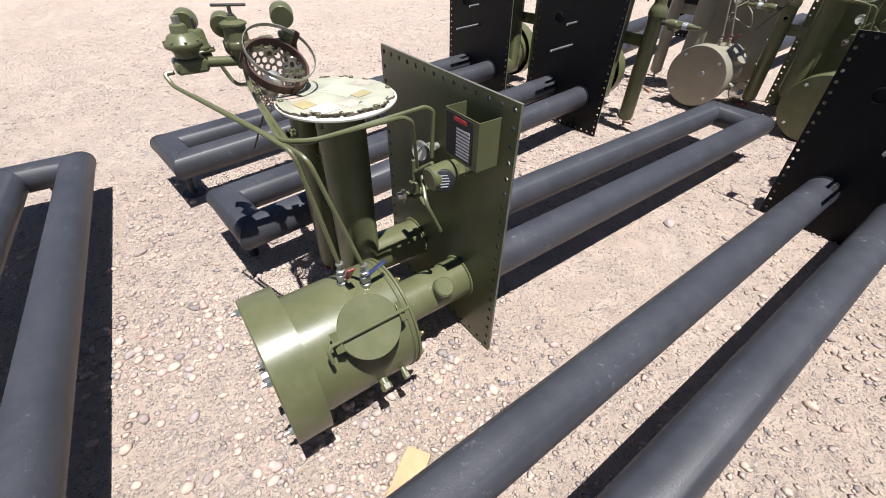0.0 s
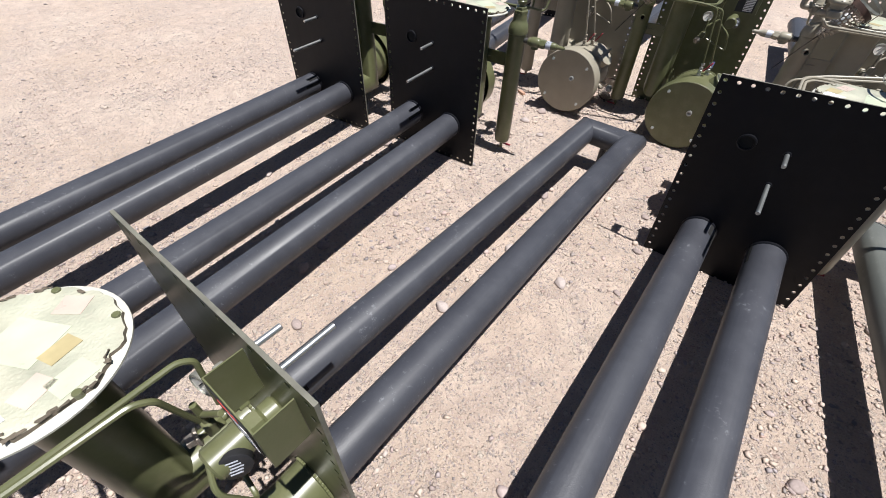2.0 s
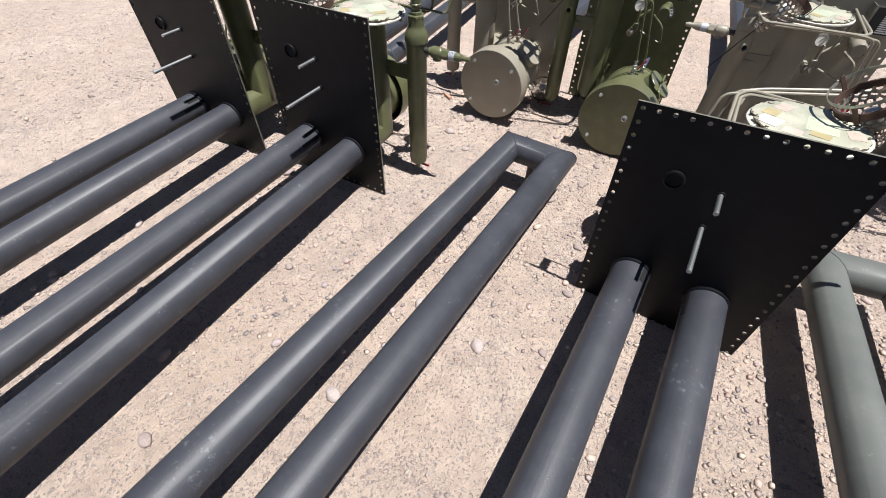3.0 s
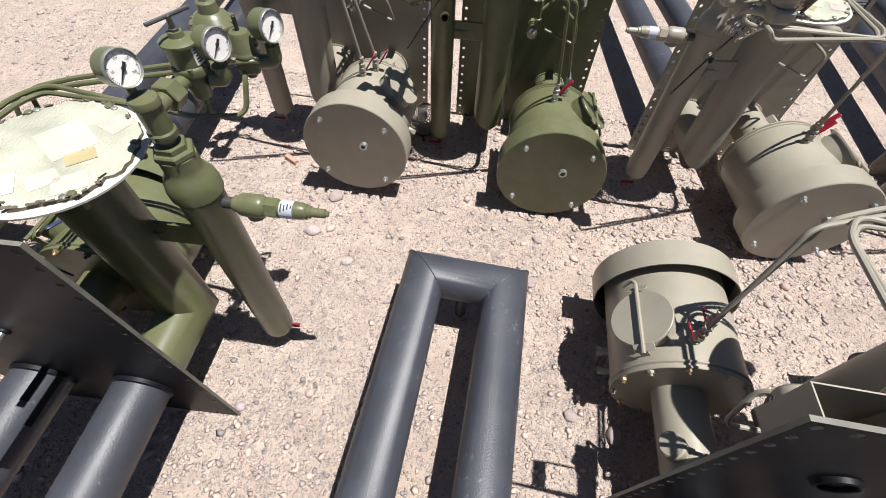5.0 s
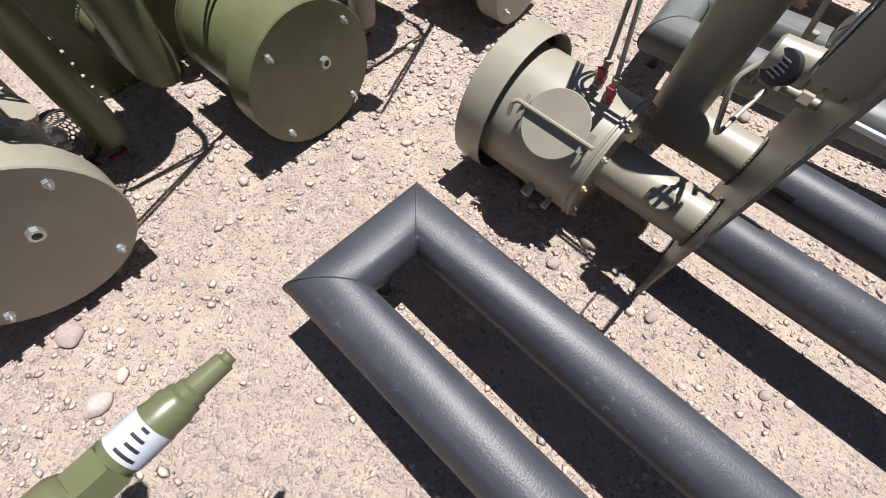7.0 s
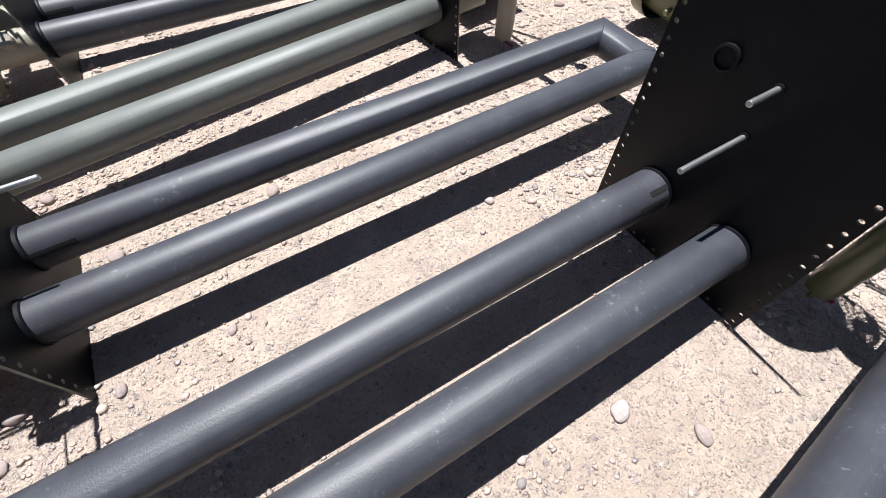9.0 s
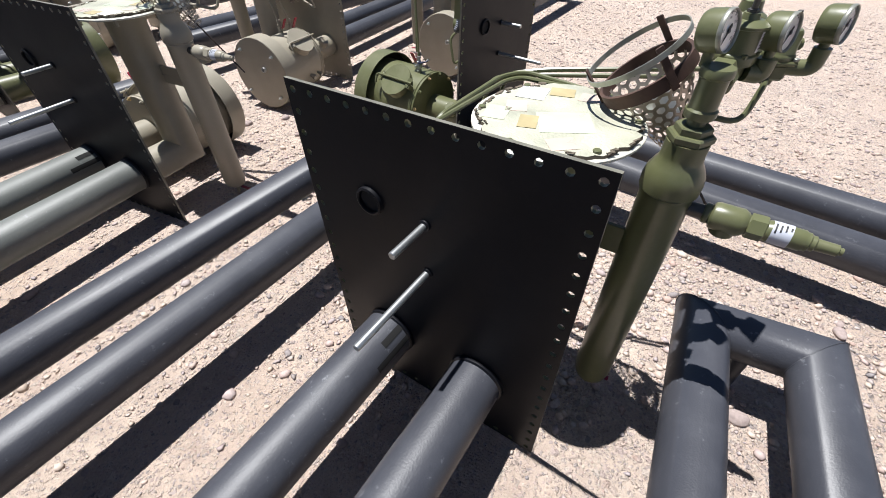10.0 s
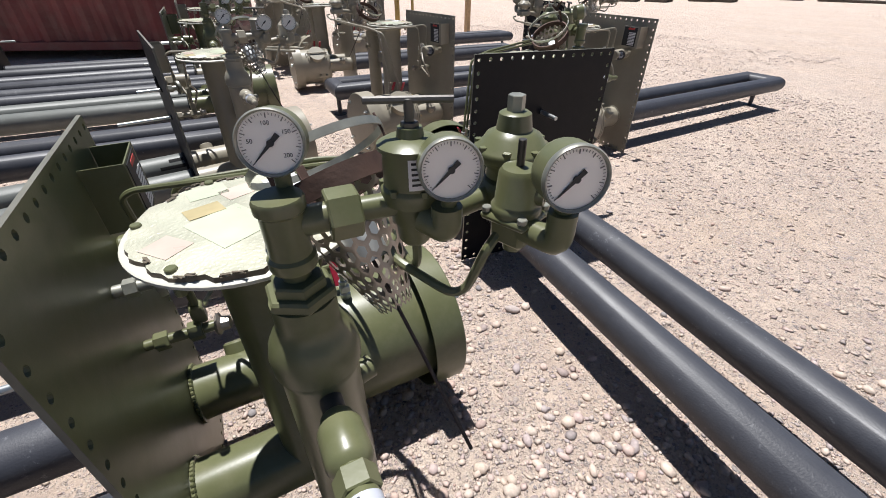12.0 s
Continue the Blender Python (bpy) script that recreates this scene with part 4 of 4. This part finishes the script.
def stone_material():
    m = bpy.data.materials.new("gravel_stone")
    m.use_nodes = True
    n, l = m.node_tree.nodes, m.node_tree.links
    b = n["Principled BSDF"]
    g = n.new("ShaderNodeNewGeometry")
    r = n.new("ShaderNodeValToRGB")
    cols = [(0.0, (0.52, 0.42, 0.345)), (0.22, (0.58, 0.475, 0.4)), (0.42, (0.5, 0.385, 0.35)), (0.58, (0.37, 0.325, 0.325)), (0.7, (0.55, 0.455, 0.385)), (0.84, (0.25, 0.23, 0.23)), (0.93, (0.47, 0.34, 0.29)), (1.0, (0.57, 0.48, 0.41))]
    for p, c in cols[1:-1]:
        r.color_ramp.elements.new(p)
    for e, (p, c) in zip(r.color_ramp.elements, cols):
        e.position, e.color = p, (*c, 1)
    l.new(g.outputs["Random Per Island"], r.inputs["Fac"])
    tc = n.new("ShaderNodeTexCoord")
    t = n.new("ShaderNodeTexNoise")
    t.inputs["Scale"].default_value = 90
    l.new(tc.outputs["Object"], t.inputs["Vector"])
    mr = n.new("ShaderNodeMapRange")
    mr.inputs[3].default_value, mr.inputs[4].default_value = 0.68, 1.33
    l.new(t.outputs["Fac"], mr.inputs[0])
    mx = n.new("ShaderNodeMixRGB")
    mx.blend_type, mx.inputs["Fac"].default_value = 'MULTIPLY', 1.0
    l.new(r.outputs["Color"], mx.inputs["Color1"])
    l.new(mr.outputs[0], mx.inputs["Color2"])
    l.new(mx.outputs["Color"], b.inputs["Base Color"])
    b.inputs["Roughness"].default_value = 0.9
    b.inputs["Specular IOR Level"].default_value = 0.2
    return m


STONE = stone_material()


def gravel(name, count, x0, x1, y0, y1, smin, smax, seed, power=3.0, label="", smooth=False):
    """Many small stones pressed into the ground, one mesh."""
    rng = np.random.RandomState(seed)
    # a worn chip: a five-sided double cone, its corners shaken
    base = np.array([(0, 0, 0.8)] + [(math.cos(k * 1.2566), math.sin(k * 1.2566), 0.25 * (-1) ** k) for k in range(5)] + [(0, 0, -0.8)])
    tri = np.array([(0, 1 + k, 1 + (k + 1) % 5) for k in range(5)] + [(6, 1 + (k + 1) % 5, 1 + k) for k in range(5)])
    if smooth:
        ball = bmesh.new()
        bmesh.ops.create_icosphere(ball, subdivisions=1, radius=1.0)
        ball.verts.ensure_lookup_table()
        base = np.array([v.co[:] for v in ball.verts])
        tri = np.array([[v.index for v in f.verts] for f in ball.faces])
        ball.free()
    s = smin * (smax / smin) ** (rng.rand(count) ** power)
    pos = np.c_[rng.uniform(x0, x1, count), rng.uniform(y0, y1, count)]
    # drifts of gravel with barer sand between
    w = np.sin(pos[:, 0] * 2.1 + 1.3 * np.sin(pos[:, 1] * 1.7)) + np.sin(pos[:, 1] * 2.7 + 1.1 * np.sin(pos[:, 0] * 3.3)) + rng.uniform(-1.6, 1.6, count)
    # sandier, with few stones, along the middle of the tubes
    mid = np.exp(-((pos[:, 1] - 2.3) / 0.85) ** 2) * (np.abs(pos[:, 0]) < 3)
    s = np.where(w > -0.7 + 1.3 * mid, s, s * 0.42)
    ang = rng.uniform(0, 6.28, count)
    sx, sy, sz = s * rng.uniform(0.75, 1.3, count), s * rng.uniform(0.6, 1.0, count), s * rng.uniform(0.38, 0.7, count)
    jit = 1 + rng.uniform(-0.42, 0.42, (count, len(base))) * (0.3 if smooth else 1.0)
    v = base[None] * jit[..., None] * np.stack([sx, sy, sz], 1)[:, None, :]
    c, sn = np.cos(ang)[:, None], np.sin(ang)[:, None]
    x = v[..., 0] * c - v[..., 1] * sn + pos[:, :1]
    y = v[..., 0] * sn + v[..., 1] * c + pos[:, 1:]
    z = v[..., 2] + (sz * 0.35)[:, None]
    co = np.stack([x, y, z], 2).reshape(-1, 3)
    fc = (tri[None] + (np.arange(count) * len(base))[:, None, None]).reshape(-1, 3)
    me = bpy.data.meshes.new(name)
    me.from_pydata(co.tolist(), [], fc.tolist())
    me.materials.append(STONE)
    me.shade_smooth()
    return tagged(new(name, me), label, "gravel", kind="stuff")


gravel("gravel", 105000, -3.0, 2.6, -1.0, 5.6, 0.0026, 0.016, 3, 2.3, "loose grey and pink gravel on the sandy ground")
gravel("pebbles", 6500, -2.8, 2.2, -1.4, 5.4, 0.005, 0.027, 8, 2.3, "rounded grey and pink pebbles among the gravel", True)
gravel("pebbles", 2000, -1.4, 0.1, -0.3, 1.1, 0.006, 0.027, 9, 1.9, "close-lying rounded grey and pink pebbles", True)
gravel("gravel", 26000, -3.6, 2.6, -6.0, -1.0, 0.004, 0.02, 5, 2.4, "loose gravel on the open yard")
gravel("gravel", 14000, -7.5, -3.0, -2.0, 7.0, 0.005, 0.018, 6, 2.4, "loose gravel on the open yard")
gravel("gravel", 18000, 2.6, 11.0, -10.0, -0.6, 0.006, 0.024, 12, 2.2, "loose gravel over the far yard")
gravel("gravel", 8000, -12, 12, -14, 12, 0.008, 0.025, 4, 2.5, "scattered small stones over the yard")


def pebble(x, y, s, seed, asp=0.7):
    rng = random.Random(seed)
    bm = B()
    bmesh.ops.create_icosphere(bm, subdivisions=3, radius=1.0)
    k = rng.uniform(0, 50)
    for v in bm.verts:
        v.co *= 1 + 0.22 * noise.noise(v.co * 1.1 + Vector((k, 0, 0)))
        v.co = Vector((v.co.x * s, v.co.y * s * asp, v.co.z * s * 0.5))
    ob = mesh_ob("stone", bm, STONE)
    ob.matrix_basis = pose(x, y, s * 0.22, 0, 0, rng.uniform(0, 180))
    return tagged(ob, "rounded grey-pink stone lying on the gravel", "stone", "loose larger stones")


rng = random.Random(11)
for k in range(90):
    pebble(rng.uniform(-2.6, 2.2), rng.uniform(-0.2, 5.0), rng.uniform(0.018, 0.042), k, rng.uniform(0.55, 0.85))

# ---- far things ----
def container():
    c = tagged(new("shipping_container"), "dusty dark red corrugated steel shipping container", "container")
    L, W, H = 12.0, 2.4, 2.6
    bm = B()
    n = 132
    rows = []
    for k in range(n + 1):
        y = L * k / n
        o = 0.055 if (k // 2) % 2 else 0.0
        rows.append((bm.verts.new((o, y, 0.28)), bm.verts.new((o, y, H - 0.1))))
    for p, q in zip(rows, rows[1:]):
        bm.faces.new((p[0], q[0], q[1], p[1]))
    part("side_wall", bm, REDBOX, c, smooth=False)
    bm = B()
    box(bm, (W / 2 + 0.06, L / 2, H / 2), (W, L - 0.05, H - 0.35), Matrix(), 0)
    part("body", bm, REDBOX, c)
    for z in (0.22, H - 0.06):
        bm = B()
        box(bm, (0.03, L / 2, z), (0.12, L, 0.14), Matrix(), 0.01)
        part("rail", bm, REDBOX, c)
    for y in (0.08, L - 0.08):
        bm = B()
        box(bm, (0.03, y, H / 2), (0.16, 0.16, H), Matrix(), 0.01)
        part("corner_post", bm, REDBOX, c)
    c.matrix_basis = pose(7.75, 0.75, 0, 0, 0, -19.7)
    return c


container()


def pallet():
    p = tagged(new("wooden_pallet"), "weathered wooden pallet lying on the ground", "pallet", "pallets at the yard's edge")
    for k in range(3):
        bm = B()
        box(bm, (0, -0.5 + 0.5 * k, 0.06), (1.2, 0.1, 0.1), Matrix(), 0.004)
        part("stringer", bm, DARKWOOD, p)
    for k in range(7):
        bm = B()
        box(bm, (-0.54 + 0.18 * k, 0, 0.122), (0.12, 1.1, 0.022), Matrix(), 0.003)
        part("board", bm, DARKWOOD, p)
    return p


pal = pallet()
pal.matrix_basis = pose(17.5, -22.5, 0, 0, 0, 20)
for x, y, a in ((18.6, -21.2, 30), (16.1, -26.2, 15), (16.9, -25.4, 24), (15.7, -32.4, 25), (12.7, -33.6, 10), (13.9, -33.2, 18), (11.6, -33.9, 5)):
    copy_thing(pal, pose(x, y, 0, 0, 0, a))

bm = B()
box(bm, (0, 0, 0.008), (0.09, 0.3, 0.016), Matrix(), 0.002)
board = tagged(mesh_ob("wood_offcut", bm, WOOD), "pale square-cut timber offcut on the gravel", "board")
board.matrix_basis = pose(-0.05, 0.62, 0.004, 0, 0, 35)
bm = B()
box(bm, (0, 0, 0.012), (0.09, 0.03, 0.024), Matrix(), 0.003)
br = tagged(mesh_ob("brick_fragment", bm, BRICKM), "broken terracotta brick piece on the gravel", "brick")
br.matrix_basis = pose(-1.93, 4.69, 0.002, 0, 0, -25)


# ---- yellow post and stand by the far units ----
def yellow_stand(x, y, h):
    st = tagged(new("steel_stand"), "yellow painted steel post frame standing in the yard", "stand")
    for dx, dy in ((0, 0), (0.5, 0), (0, 0.5), (0.5, 0.5)):
        bm = B()
        box(bm, (dx, dy, h / 2), (0.05, 0.05, h), Matrix(), 0.004)
        part("leg", bm, YELLOW, st)
    for z in (0.3, h - 0.05):
        for dy in (0, 0.5):
            bm = B()
            box(bm, (0.25, dy, z), (0.45, 0.04, 0.05), Matrix(), 0.004)
            part("crossbar", bm, YELLOW, st)
    st.matrix_basis = pose(x, y, 0, 0, 0, 20)


yellow_stand(8.6, -3.4, 1.9)
bm = B()
box(bm, (0, 0, 1.2), (0.11, 0.11, 2.4), Matrix(), 0.006)
post = tagged(mesh_ob("timber_post", bm, WOOD), "weathered square timber post standing in the yard", "post")
post.matrix_basis = pose(8.27, -4.69, 0)
